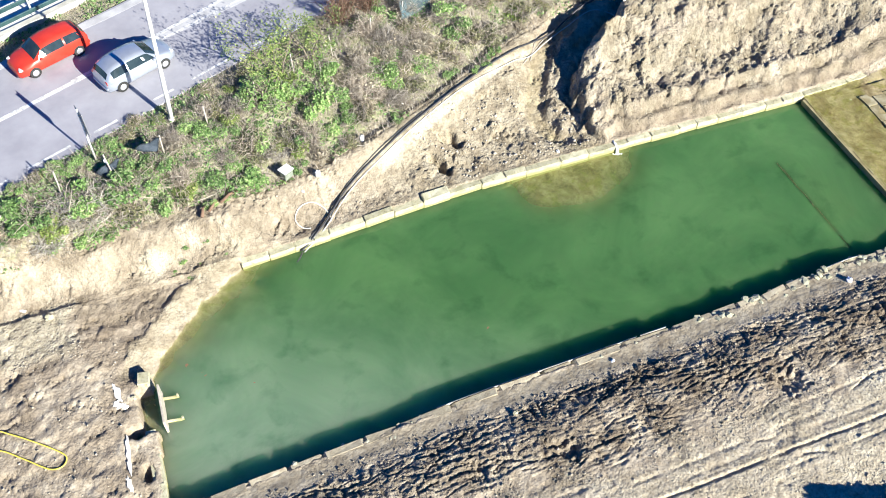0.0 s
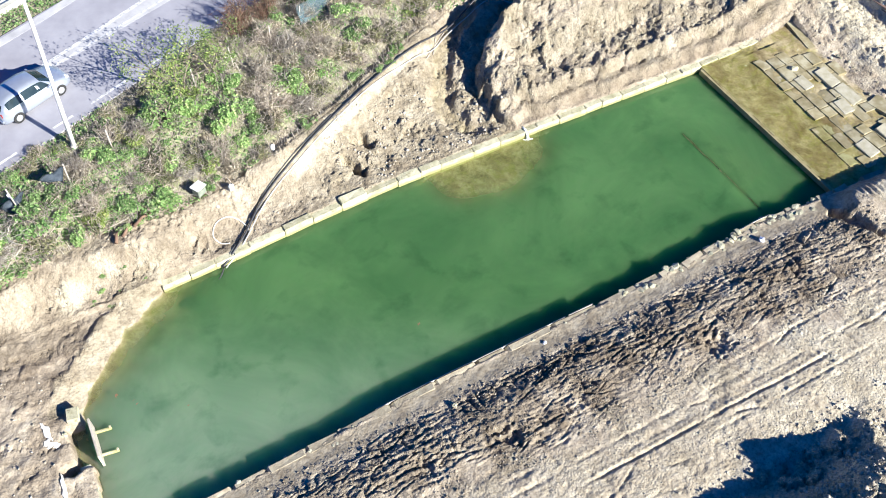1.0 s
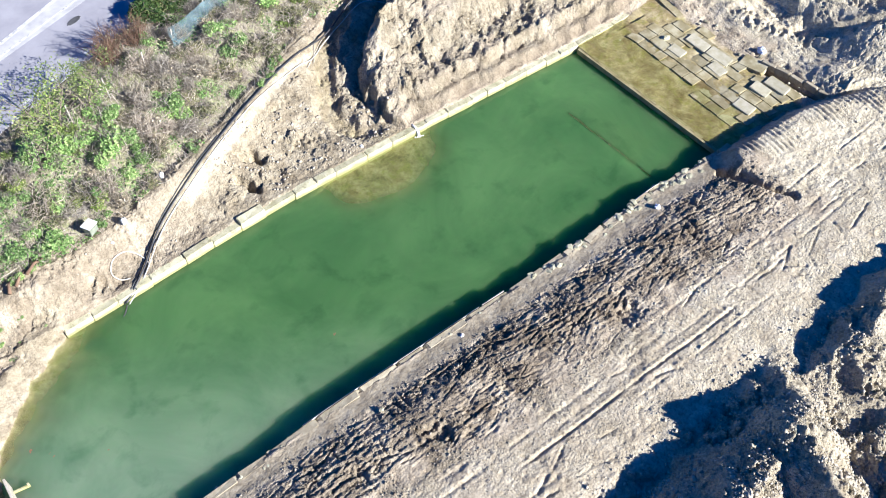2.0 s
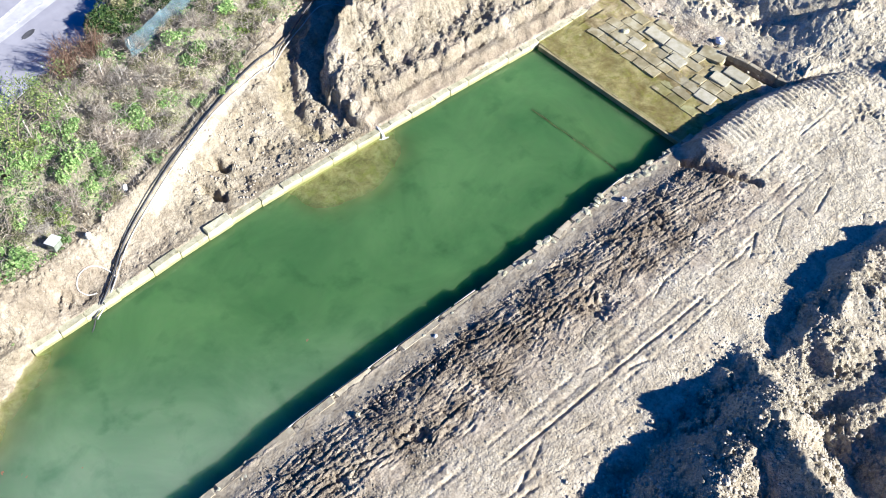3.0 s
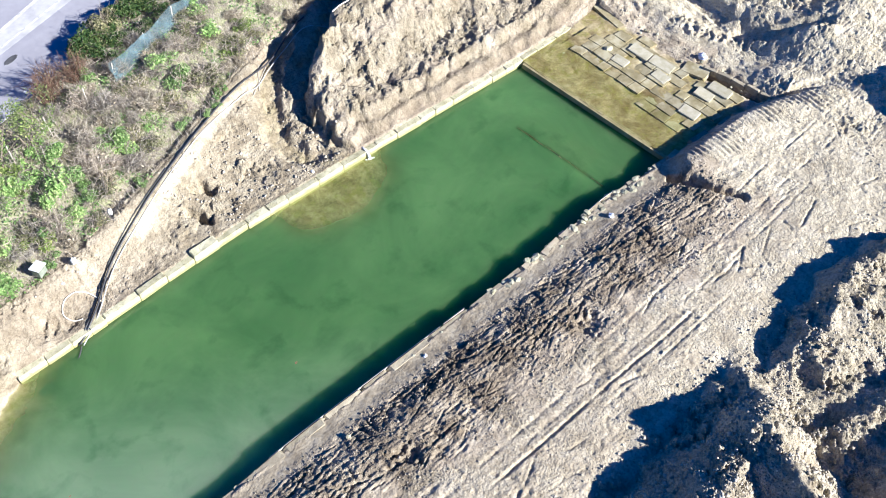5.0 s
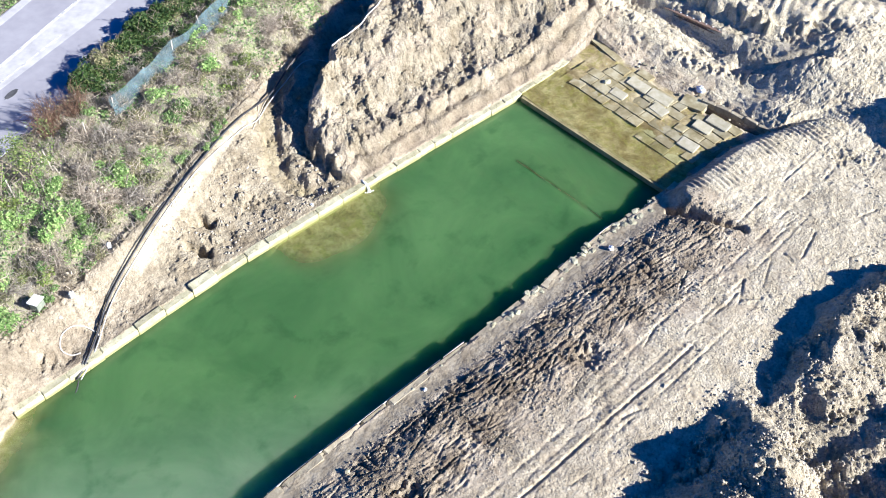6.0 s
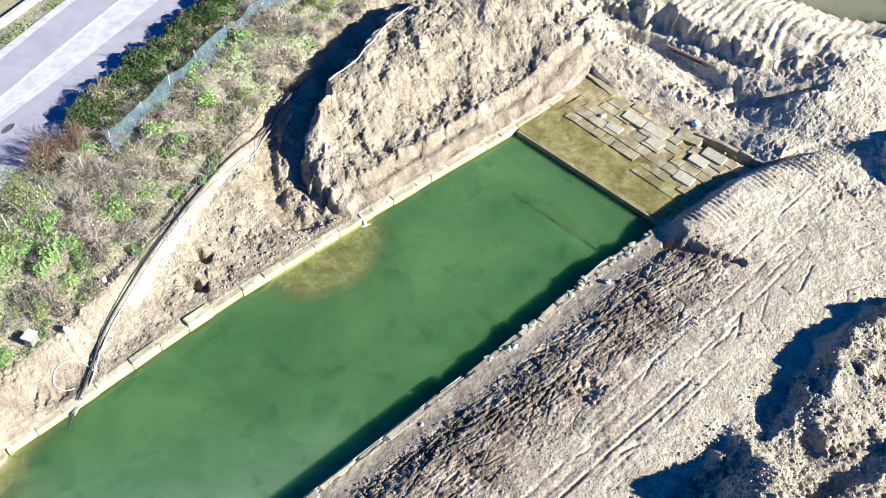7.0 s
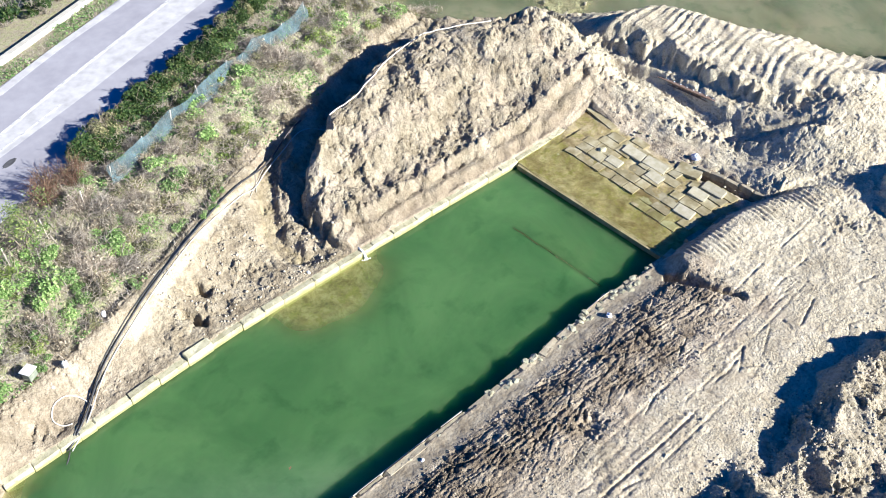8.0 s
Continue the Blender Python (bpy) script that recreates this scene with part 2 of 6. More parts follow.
    big = big + 0.75 * uneven * ease((df * fside + 0.25 - 0.45 * scoop + 0.3 * perlin(x / 0.6, y / 0.6, 95)) / 0.5) * ease((y + 11) / 1.5) * ease((31.0 - x) / 3.0) * ease((4.5 - y) / 1.5)
    z = z + big * np.where(y > yb, 0, 1)
    lake = ease((line_distance(x, y, LAKE_SHORE)[0]) / 2.4)
    _, lside = line_distance(x, y, LAKE_SHORE)
    z = np.where((lside > 0) & (d < -4) & (x > 12), np.minimum(z, 0.6) * (1 - lake) - 0.9 * lake * np.clip(0.55 + 0.9 * fbm(x, y, 6.0, 3, 27), 0.03, 1.3), z)
    # south heaps
    wx, wy = x + 0.35 * perlin(x / 1.3, y / 1.3, 91) + 0.12 * perlin(x / 0.45, y / 0.45, 92), y + 0.35 * perlin(x / 1.3, y / 1.3, 93)
    for heap_ in (
        crest_heap(wx, wy, [(4.6, -23.2, 0.5), (5.9, -23.5, 1.1), (8.4, -22.9, 1.25), (10.3, -22.4, 1.2), (12.0, -22.4, 1.1), (14.4, -23.2, 1.1), (17.5, -24.5, 0.9)], 1.5, 5.5, 1.2),
        crest_heap(wx, wy, [(3.4, -22.2, 0.35), (2.6, -22.9, 0.95), (1.7, -23.8, 1.8), (0.8, -24.8, 2.5), (0.1, -25.7, 2.6), (-0.4, -26.8, 2.7), (-1.0, -29.0, 2.8)], 2.6, 3.4, 1.15),
        crest_heap(wx, wy, [(-0.6, -25.2, 2.0), (-2.4, -25.2, 2.15), (-4.2, -25.8, 2.3), (-7.0, -27.0, 2.3), (-10.0, -28.6, 2.4)], 3.0, 3.4, 1.25),
        crest_heap(wx, wy, [(5.2, -26.6, 1.0), (8.5, -27.7, 1.6), (13.0, -28.7, 1.8), (20.0, -28.5, 1.8)], 1.6, 5.0, 1.2),
        crest_heap(wx, wy, [(3.0, -30.6, 2.3), (6.5, -31.0, 2.6), (11.0, -31.0, 2.6)], 3.0, 5.0, 1.2),
        cone(wx, wy, 25.4, -18.4, 2.2, 3.2, 1.3),
    ):
        z = np.where(heap_ > 0, np.maximum(z, 1.55 + heap_), z)
    z = z + ridge(x, y, [(11.6, -12.7), (17.5, -12.7), (21.0, -13.9), (24.5, -16.0)], 0.14, 0.8, 4.0, 1.3) * (y < ys)
    # slots
    cut_x = x + 0.22 * perlin(x / 0.9, y / 0.9, 22) + 0.1 * perlin(x / 0.35, y / 0.35, 23)
    z = z - 0.55 * np.clip(1.25 - (line_distance(cut_x, y, [(10.4, -12.2), (10.9, -13.9), (11.7, -15.8)])[0] / 0.26) ** 2, 0, 1)
    z = z - 0.6 * np.clip(1 - (line_distance(x, y, [(18.6, -8.0), (18.9, -9.7), (19.3, -11.5)])[0] / 0.3) ** 2, 0, 1)
    if rough:
        z = z + roughness(x, y, yn, ys, yb, d)
    # the basin and its shelf
    inside = (y < yn + 0.12) & (y > ys) & (x < 18.5 + 0.25 * perlin(y / 0.9, 0 * x, 25) + 0.9 * ease((-7.0 - y) / 1.0))
    dw, wside = line_distance(x, y, WEST_SHORE)
    wob = 0.25 * perlin(x / 1.3, y / 1.3, 9) + 0.1 * perlin(x / 0.5, y / 0.5, 10)
    sd = dw * wside + wob * np.clip((y + 12.5) / 1.5, 0, 1) * (y > -5.2)
    shore = np.where(sd > 0, np.maximum(-0.05 - 0.36 * sd - 0.45 * ease((-4.4 - y) / 1.6), -1.3), 0.06 - sd * 0.5)
    masonry = (y < -5.4) & (x < -20)
    shore = np.where(masonry, np.where(sd > 0, shore, 9.0), shore)
    shelf = 0.31 + 0.13 * ease((x - 13.6) / 2.2) + 0.03 * ease((x - 15) / 2) + 0.03 * perlin(x / 0.8, y / 0.8, 21)
    bed = np.where(x < 11.5 + 0.035 * (-y), -1.3 + 0.08 * perlin(x / 2, y / 2, 20), shelf)
    bed = np.where((x > 7.9) & (x < 11.5), np.maximum(bed, -1.25 + 0.35 * ease((-2.0 - y) / 4.0)), bed)
    step_x = np.interp(y, [-9.6, -3.7], [8.06, 7.76])
    bed = np.where((y < -3.6) & (y > -9.9), np.maximum(bed, -1.3 + 0.95 * ease((0.17 - np.abs(x - step_x)) / 0.08)), bed)
    bed = bed + 1.14 * ease(1.75 - 1.4 * np.hypot((x + 2.6) / 4.6, (y - 0.2) / 4.1) - 0.12 * perlin(x / 2.0, y / 2.0, 26))
    pool = np.where(x < -15, np.maximum(shore, -1.3), bed)
    z = np.where(inside & (sd > -3.0), np.minimum(z, pool), z)
    return z


def churn_zone(x, y, v, n1):
    """Where the mud beside the south wall is torn up."""
    zone = ease((v - 1.15 - 0.25 * n1) / 0.35) * ease((5.4 + 1.0 * n1 + 0.9 * perlin(x / 3.0, y / 3.0, 56) - v) / 1.2) * ease((x + 24) / 3) * ease((12.0 - x) / 2.0)
    return zone * (0.5 + 0.6 * ease(0.55 + 1.3 * perlin(x / 2.6, y / 1.7, 59)))


def roughness(x, y, yn, ys, yb, d):
    n1, n2 = fbm(x, y, 2.6, 3, 30), fbm(x, y, 0.8, 4, 40, 0.6)
    n3 = fbm(x, y, 0.32, 2, 45, 0.7)
    out = 0.05 * n1 + 0.035 * n2 + 0.025 * n3
    # churned band beside the south wall: combed lengthways, torn across
    v = ys - y
    wx, wy = x + 0.25 * n1 + 0.08 * n2, y + 0.12 * n1 + 0.05 * n2
    churn = churn_zone(x, y, v, n1)
    comb = 1 - np.abs(perlin(wx / 2.6, wy / 0.30, 52))
    comb2 = 1 - np.abs(perlin(wx / 1.3 + 3, wy / 0.15, 53))
    lump, _ = lumps_in(churn, wx * 0.55, wy * 1.2, 0.30, 3)
    small, _ = lumps_in(((v > 0) & (y > -23)) * 1.0, wx, wy, 0.17, 4)
    tear = tears_in(churn, wx, wy, 0.75, -1.25, 0.55, 0.05, 0.6, 5)
    tear = np.maximum(tear, tears_in(churn, wx, wy, 1.5, -1.15, 1.1, 0.085, 0.6, 6))
    tear = np.maximum(tear, tears_in(churn, wx, wy, 1.1, 0.05, 1.0, 0.045, 0.7, 7))
    tear = np.maximum(tear, tears_in(churn, wx, wy, 0.7, 0.1, 0.6, 0.035, 0.7, 18))
    out = out * (1 - 0.55 * ease((v - 0.1) / 0.3) * ease((1.5 - v) / 0.4) * (x < 12))
    out = out + churn * (0.05 * (comb**3 - 0.5) + 0.045 * (comb2**2 - 0.5) + 0.055 * lump + 0.045 * small - 0.13 * tear)
    for px, py, r_, deep in ((0.2, -15.9, 0.75, 0.25), (-9.9, -15.3, 0.8, 0.28), (6.2, -14.3, 0.5, 0.15), (-13.6, -14.9, 0.6, 0.2)):
        out = out - deep * np.clip(1.2 - (np.hypot(wx + 0.5 * n2 - px, (wy + 0.4 * n3 - py) * 1.3) / r_) ** 2, 0, 1)
    # trampled plain with long straight track edges
    flat = ease((v - 4.6 - 0.8 * n1) / 1.2) * ease((y + 21.5 + 0.5 * n1) / 1.2) * ease((x + 24) / 3) * (y < ys)
    out = out * (1 - 0.5 * flat)
    for off, tilt, x0, x1, deep, wide in ((-18.62, 0.012, -9.0, 4.6, 0.17, 0.075), (-18.05, 0.030, -6.5, 4.4, 0.07, 0.12), (-17.55, 0.02, -14.0, 1.0, 0.08, 0.10), (-19.25, 0.02, -3.0, 6.5, 0.09, 0.08), (-16.9, 0.035, -1.0, 9.5, 0.07, 0.10), (-18.2, 0.05, 5.0, 15.0, 0.08, 0.08), (-17.2, 0.05, 8.0, 19.0, 0.07, 0.09), (-19.9, 0.0, -14.0, -7.0, 0.10, 0.08), (-17.0, 0.01, -20.0, -9.0, 0.08, 0.09), (-16.0, 0.06, 10.5, 19.5, 0.08, 0.08)):
        lane = y - off - tilt * x + 0.07 * perlin(x / 4, 0 * x, 61) + 0.015 * n2
        kept = ease((x - x0) / 0.8) * ease((x1 - x) / 0.8) * ease(0.85 + 1.6 * perlin(x / 1.6, y / 2.0, 62 + int(x0) % 5))
        out = out - 0.6 * deep * kept * np.clip(1.25 - np.abs(lane) / wide, 0, 1) + 0.16 * deep * kept * np.clip(1 - np.abs(lane - 2.2 * wide) / (1.4 * wide), 0, 1)
        cleat = np.clip(np.abs(((x + 0.5 * lane) / 0.30) % 1.0 - 0.5) * 4 - 0.9, 0, 1)
        out = out - 0.045 * kept * cleat * ease((0.52 - np.abs(lane - 0.6)) / 0.1)
    plain_lump, _ = lumps_in(flat, wx, wy, 0.30, 8)
    crumbly = ease(0.35 + 1.7 * perlin(x / 2.4, y / 1.7, 65))
    out = out + flat * crumbly * (0.035 * plain_lump + 0.025 * small)
    out = out - flat * 0.075 * np.maximum(tears_in(flat, wx, wy, 2.0, 0.1, 1.3, 0.05, 0.6, 9), tears_in(flat, wx, wy, 2.2, -1.2, 0.9, 0.05, 0.5, 10))
    # clods and broken faces on the heaps
    mound = ease((y - yn - 1.0) / 0.5) * ease((x + 1.2) / 0.3) * (x < 22) * (y < yb + 0.8)
    heap = np.clip(mound * 0.8 + ease((-21.0 - y) / 1.2) * 0.95 + (x > 19.0) * (y < yb) * 0.36, 0, 1)
    wx, wy = x + 0.28 * n2 + 0.1 * n3, y + 0.28 * n3 + 0.1 * n2
    slope = ease((y - yn - 0.5) / 0.3) * ease((-0.6 - x) / 0.5) * (y < yb + 0.3)
    west = np.maximum(ease((-25.5 - x) / 1.5) * ease((-1.0 - y) / 1.0), 0.8 * ease((-19.8 - x) / 1.0) * ease((0.9 - y) / 0.8) * ease((y + 6.0) / 1.0))
    broken = heap + slope + west
    big_, bgap = lumps_in(broken, wx + 0.3 * n1, wy, 0.85, 11)
    mid_, mgap = lumps_in(broken, wx, wy, 0.40, 12)
    fin_, _ = lumps_in(broken, wx, wy, 0.21, 13)
    patch_ = 0.45 + 0.75 * ease(0.5 + 1.5 * perlin(x / 2.2, y / 2.2, 14))
    out = out + heap * patch_ * (0.22 * big_ + (0.12 - 0.04 * mound) * mid_ + (0.055 - 0.025 * mound) * fin_ - 0.05 * (1 - bgap) - 0.03 * (1 - mgap))
    lx, ly = wx * 0.55 - wy * 0.83, wx * 0.83 + wy * 0.55
    out = out + mound * 0.11 * np.clip(2.6 * fbm(lx, ly / 2.4, 1.3, 3, 78, 0.55), -0.9, 0.7) - mound * 0.10 * tears_in(mound, wx, wy, 1.5, 1.9, 0.8, 0.10, 0.6, 15)
    lumpy = ease(0.35 + 1.7 * perlin(x / 2.2, y / 1.6, 74))
    near_hose = ease((0.8 - line_distance(x, y, HOSE_LINE)[0]) / 0.4)
    lumpy = (0.25 + 0.75 * lumpy) * (1 - 0.7 * near_hose)
    out = out * (1 - 0.5 * slope * near_hose) + slope * lumpy * (0.20 * big_ + 0.11 * mid_ + 0.05 * fin_) - slope * lumpy * 0.22 * tears_in(slope, wx, wy, 1.3, 0.5, 0.5, 0.14, 0.45, 16)
    rill = ease((-12.5 - x) / 2) * ease((y - yn - 0.6) / 0.4) * ease((2.6 - y) / 0.6) * ease((x + 21.5) / 1.0)
    out = out - rill * 0.08 * np.clip(1 - np.abs(perlin((x - 0.35 * y + 0.5 * n1 + 0.2 * n2) / 0.5, y / 1.2, 96)) / 0.3, 0, 1)
    # rows of bucket teeth in the eastern furrows
    teeth = np.abs(((y + 0.3 * x + 1.1 * n1 + 0.3 * n2) / 0.62) % 1.0 - 0.5) * 2
    for pts, reach, deep in ((FURROW, 0.9, 0.24), (HEAP_FOOT, 0.9, 0.22), (BEAM_TRENCH, 0.8, 0.10)):
        df, _ = line_distance(x, y, pts)
        out = out + deep * (teeth - 0.6) * ease((reach - df) / 0.6) * ease(0.6 + 1.4 * perlin(x / 1.2, y / 1.6, 86)) * (y < yb)
    # scallops left by the digger's bucket on the large eastern heap
    arc = y - 0.10 * (x - 23.0) - 0.012 * (x - 23.0) ** 2 + 0.35 * perlin(x / 3.0, y / 3.0, 81) + 0.05 * n2
    rib = np.abs((arc / 0.62) % 1.0 - 0.5) * 2 * ease(0.7 + 0.9 * perlin(x / 1.8, y / 1.8, 84)) + 0.5 * np.abs((arc / 0.27) % 1.0 - 0.5)
    hd, hside = line_distance(x, y, HEAP_FOOT)
    big = ease((hd * hside - 0.5) / 0.8) * ease((y + 12.5) / 1.5) * ease((36 - x) / 2) * ease((7 - y) / 2)
    out = out * (1 - 0.75 * big) + big * (0.12 * rib + 0.05 * np.clip(2.5 * fbm(x, y, 1.7, 3, 83), -0.8, 0.8) - 0.09 * (1 - mgap) * ease(-0.2 + 1.5 * perlin(x / 1.5, y / 1.5, 85)))
    # bucket teeth on the southern bank, in patches
    tooth = np.abs(((x - 0.15 * y + 0.06 * n1) / 0.32) % 1.0 - 0.5)
    patch = ease((x - 11.4) / 0.8) * ease((25 - x) / 1.5) * ease((v - 0.3) / 0.4) * ease((2.7 - v + 0.6 * n1) / 0.8) * ease(0.75 + 1.2 * perlin(x / 3, y / 2, 63))
    out = out * (1 - 0.4 * patch) + 0.18 * (tooth - 0.25) * patch * (0.5 + ease(0.5 + 1.5 * perlin(x / 1.2, y / 1.2, 64)))
    out = out + west * (0.04 * np.clip(2.5 * fbm(x / 2.5 + 0.08 * y, y, 0.9, 3, 64), -0.7, 0.7) - 0.13 * tears_in(west, wx, wy, 1.5, 0.25, 1.1, 0.07, 0.6, 17) + 0.05 * mid_)
    calm = np.where(d > -1.2, 0.15, 1.0)
    return out * calm


# ---- materials ----
def material(name):
    m = bpy.data.materials.new(name)
    m.use_nodes = True
    return m, m.node_tree.nodes, m.node_tree.links, m.node_tree.nodes["Principled BSDF"]


def coords(nodes, links, scale=1.0, world_space=True):
    src = nodes.new("ShaderNodeNewGeometry").outputs["Position"] if world_space else nodes.new("ShaderNodeTexCoord").outputs["Object"]
    return src


def noise_node(nodes, links, src, scale, detail=6, rough=0.6, distortion=0.0):
    n = nodes.new("ShaderNodeTexNoise")
    n.inputs["Scale"].default_value, n.inputs["Detail"].default_value = scale, detail
    n.inputs["Roughness"].default_value, n.inputs["Distortion"].default_value = rough, distortion
    links.new(src, n.inputs["Vector"])
    return n.outputs["Fac"]


def ramp(nodes, links, fac, stops):
    r = nodes.new("ShaderNodeValToRGB")
    while len(r.color_ramp.elements) < len(stops):
        r.color_ramp.elements.new(0.5)
    for e, (p, c) in zip(r.color_ramp.elements, stops):
        e.position, e.color = p, (*c, 1) if len(c) == 3 else c
    links.new(fac, r.inputs["Fac"])
    return r.outputs["Color"]


def mix(nodes, links, fac, a, b, blend="MIX"):
    m = nodes.new("ShaderNodeMix")
    m.data_type, m.blend_type = "RGBA", blend
    for value, key in ((fac, 0), (a, 6), (b, 7)):
        if hasattr(value, "links"):
            links.new(value, m.inputs[key])
        else:
            m.inputs[key].default_value = value if key == 0 else (*value, 1)
    return m.outputs[2]


def bump(nodes, links, height, strength, distance, bsdf, below=None):
    b = nodes.new("ShaderNodeBump")
    b.inputs["Strength"].default_value, b.inputs["Distance"].default_value = strength, distance
    links.new(height, b.inputs["Height"])
    if below is not None:
        links.new(below, b.inputs["Normal"])
    if bsdf is not None:
        links.new(b.outputs["Normal"], bsdf.inputs["Normal"])
    return b.outputs["Normal"]


def simple(name, stops, scale=6.0, rough=0.8, metal=0.0, bump_by=0.0, bump_scale=40.0, detail=5, random_tint=0.0):
    """A material of one mottled colour with fine relief."""
    m, n, l, b = material(name)
    src = coords(n, l)
    col = ramp(n, l, noise_node(n, l, src, scale, detail), stops)
    if random_tint:
        info = n.new("ShaderNodeObjectInfo")
        col = mix(n, l, 1.0, col, ramp(n, l, info.outputs["Random"], [(0, (1 - random_tint,) * 3), (1, (1 + random_tint,) * 3)]), "MULTIPLY")
    l.new(col, b.inputs["Base Color"])
    b.inputs["Roughness"].default_value, b.inputs["Metallic"].default_value = rough, metal
    if bump_by:
        bump(n, l, noise_node(n, l, src, bump_scale, 4), 0.8, bump_by, b)
    return m


def earth_material():
    m, n, l, b = material("earth")
    src = coords(n, l)
    big = noise_node(n, l, src, 0.16, 5, 0.6)
    mid = noise_node(n, l, src, 1.1, 8, 0.62)
    fine = noise_node(n, l, src, 9.0, 8, 0.7)
    dry = ramp(n, l, mid, [(0.28, (0.27, 0.225, 0.165)), (0.48, (0.40, 0.345, 0.265)), (0.70, (0.51, 0.455, 0.36))])
    dry = mix(n, l, 1.0, dry, ramp(n, l, fine, [(0.34, (0.74, 0.72, 0.70)), (0.48, (0.97, 0.96, 0.95)), (0.64, (1.14, 1.13, 1.12))]), "MULTIPLY")
    dry = mix(n, l, 1.0, dry, ramp(n, l, big, [(0.3, (0.82, 0.80, 0.78)), (0.7, (1.12, 1.12, 1.12))]), "MULTIPLY")
    damp = ramp(n, l, mid, [(0.25, (0.13, 0.10, 0.07)), (0.55, (0.25, 0.20, 0.145)), (0.8, (0.38, 0.32, 0.24))])
    wet_at = n.new("ShaderNodeAttribute")
    wet_at.attribute_name = "damp"
    col = mix(n, l, wet_at.outputs["Fac"], dry, damp)
    chalk_at = n.new("ShaderNodeAttribute")
    chalk_at.attribute_name = "chalk"
    chalk = ramp(n, l, mid, [(0.28, (0.41, 0.36, 0.262)), (0.48, (0.53, 0.475, 0.355)), (0.70, (0.63, 0.575, 0.447))])
    chalk = mix(n, l, 1.0, chalk, ramp(n, l, fine, [(0.34, (0.80, 0.78, 0.76)), (0.47, (0.97, 0.96, 0.95)), (0.62, (1.10, 1.10, 1.09))]), "MULTIPLY")
    col = mix(n, l, chalk_at.outputs["Fac"], col, chalk)
    clay_at = n.new("ShaderNodeAttribute")
    clay_at.attribute_name = "clay"
    clay = ramp(n, l, noise_node(n, l, src, 1.3, 9, 0.68), [(0.32, (0.17, 0.135, 0.09)), (0.45, (0.29, 0.245, 0.17)), (0.55, (0.375, 0.325, 0.235)), (0.70, (0.47, 0.42, 0.32))])
    col = mix(n, l, clay_at.outputs["Fac"], col, clay)
    silt_at = n.new("ShaderNodeAttribute")
    silt_at.attribute_name = "silt"
    silt = ramp(n, l, noise_node(n, l, src, 0.8, 8, 0.66, 0.6), [(0.34, (0.15, 0.11, 0.045)), (0.46, (0.25, 0.20, 0.10)), (0.55, (0.345, 0.285, 0.155)), (0.68, (0.43, 0.37, 0.235))])
    moss = ramp(n, l, noise_node(n, l, src, 1.7, 7, 0.68, 0.5), [(0.50, (0, 0, 0)), (0.62, (0.7, 0.7, 0.7))])
    silt = mix(n, l, moss, silt, (0.23, 0.215, 0.055))
    col = mix(n, l, silt_at.outputs["Fac"], col, silt)
    turf_at = n.new("ShaderNodeAttribute")
    turf_at.attribute_name = "turf"
    turf = ramp(n, l, noise_node(n, l, src, 2.6, 8, 0.7), [(0.3, (0.21, 0.185, 0.14)), (0.46, (0.39, 0.35, 0.27)), (0.57, (0.30, 0.325, 0.165)), (0.72, (0.52, 0.48, 0.38))])
    col = mix(n, l, turf_at.outputs["Fac"], col, turf)
    col = mix(n, l, 1.0, col, ramp(n, l, noise_node(n, l, src, 5.0, 7, 0.72, 0.4), [(0.36, (0.74, 0.72, 0.69)), (0.5, (1.0, 1.0, 1.0)), (0.66, (1.12, 1.12, 1.12))]), "MULTIPLY")
    l.new(col, b.inputs["Base Color"])
    b.inputs["Roughness"].default_value = 0.92
    b.inputs["Specular IOR Level"].default_value = 0.25
    coarse = bump(n, l, noise_node(n, l, src, 5.5, 10, 0.72, 0.3), 1.0, 0.13, None)
    grit_at = n.new("ShaderNodeAttribute")
    grit_at.attribute_name = "grit"
    still = n.new("ShaderNodeMath")
    still.operation = "MULTIPLY_ADD"
    still.inputs[1].default_value, still.inputs[2].default_value = -0.85, 1.0
    l.new(silt_at.outputs["Fac"], still.inputs[0])
    calm = n.new("ShaderNodeMath")
    calm.operation = "MULTIPLY"
    l.new(grit_at.outputs["Fac"], calm.inputs[0])
    l.new(still.outputs[0], calm.inputs[1])
    l.new(calm.outputs[0], coarse.node.inputs["Strength"])
    vor = n.new("ShaderNodeTexVoronoi")
    vor.inputs["Scale"].default_value = 9.0
    l.new(src, vor.inputs["Vector"])
    stones = bump(n, l, vor.outputs["Distance"], 0.5, -0.05, None, coarse)
    crumbs = bump(n, l, noise_node(n, l, src, 18.0, 6, 0.78), 1.0, 0.05, b, stones)
    for grain in (stones, crumbs):
        l.new(calm.outputs[0], grain.node.inputs["Strength"])
    return m


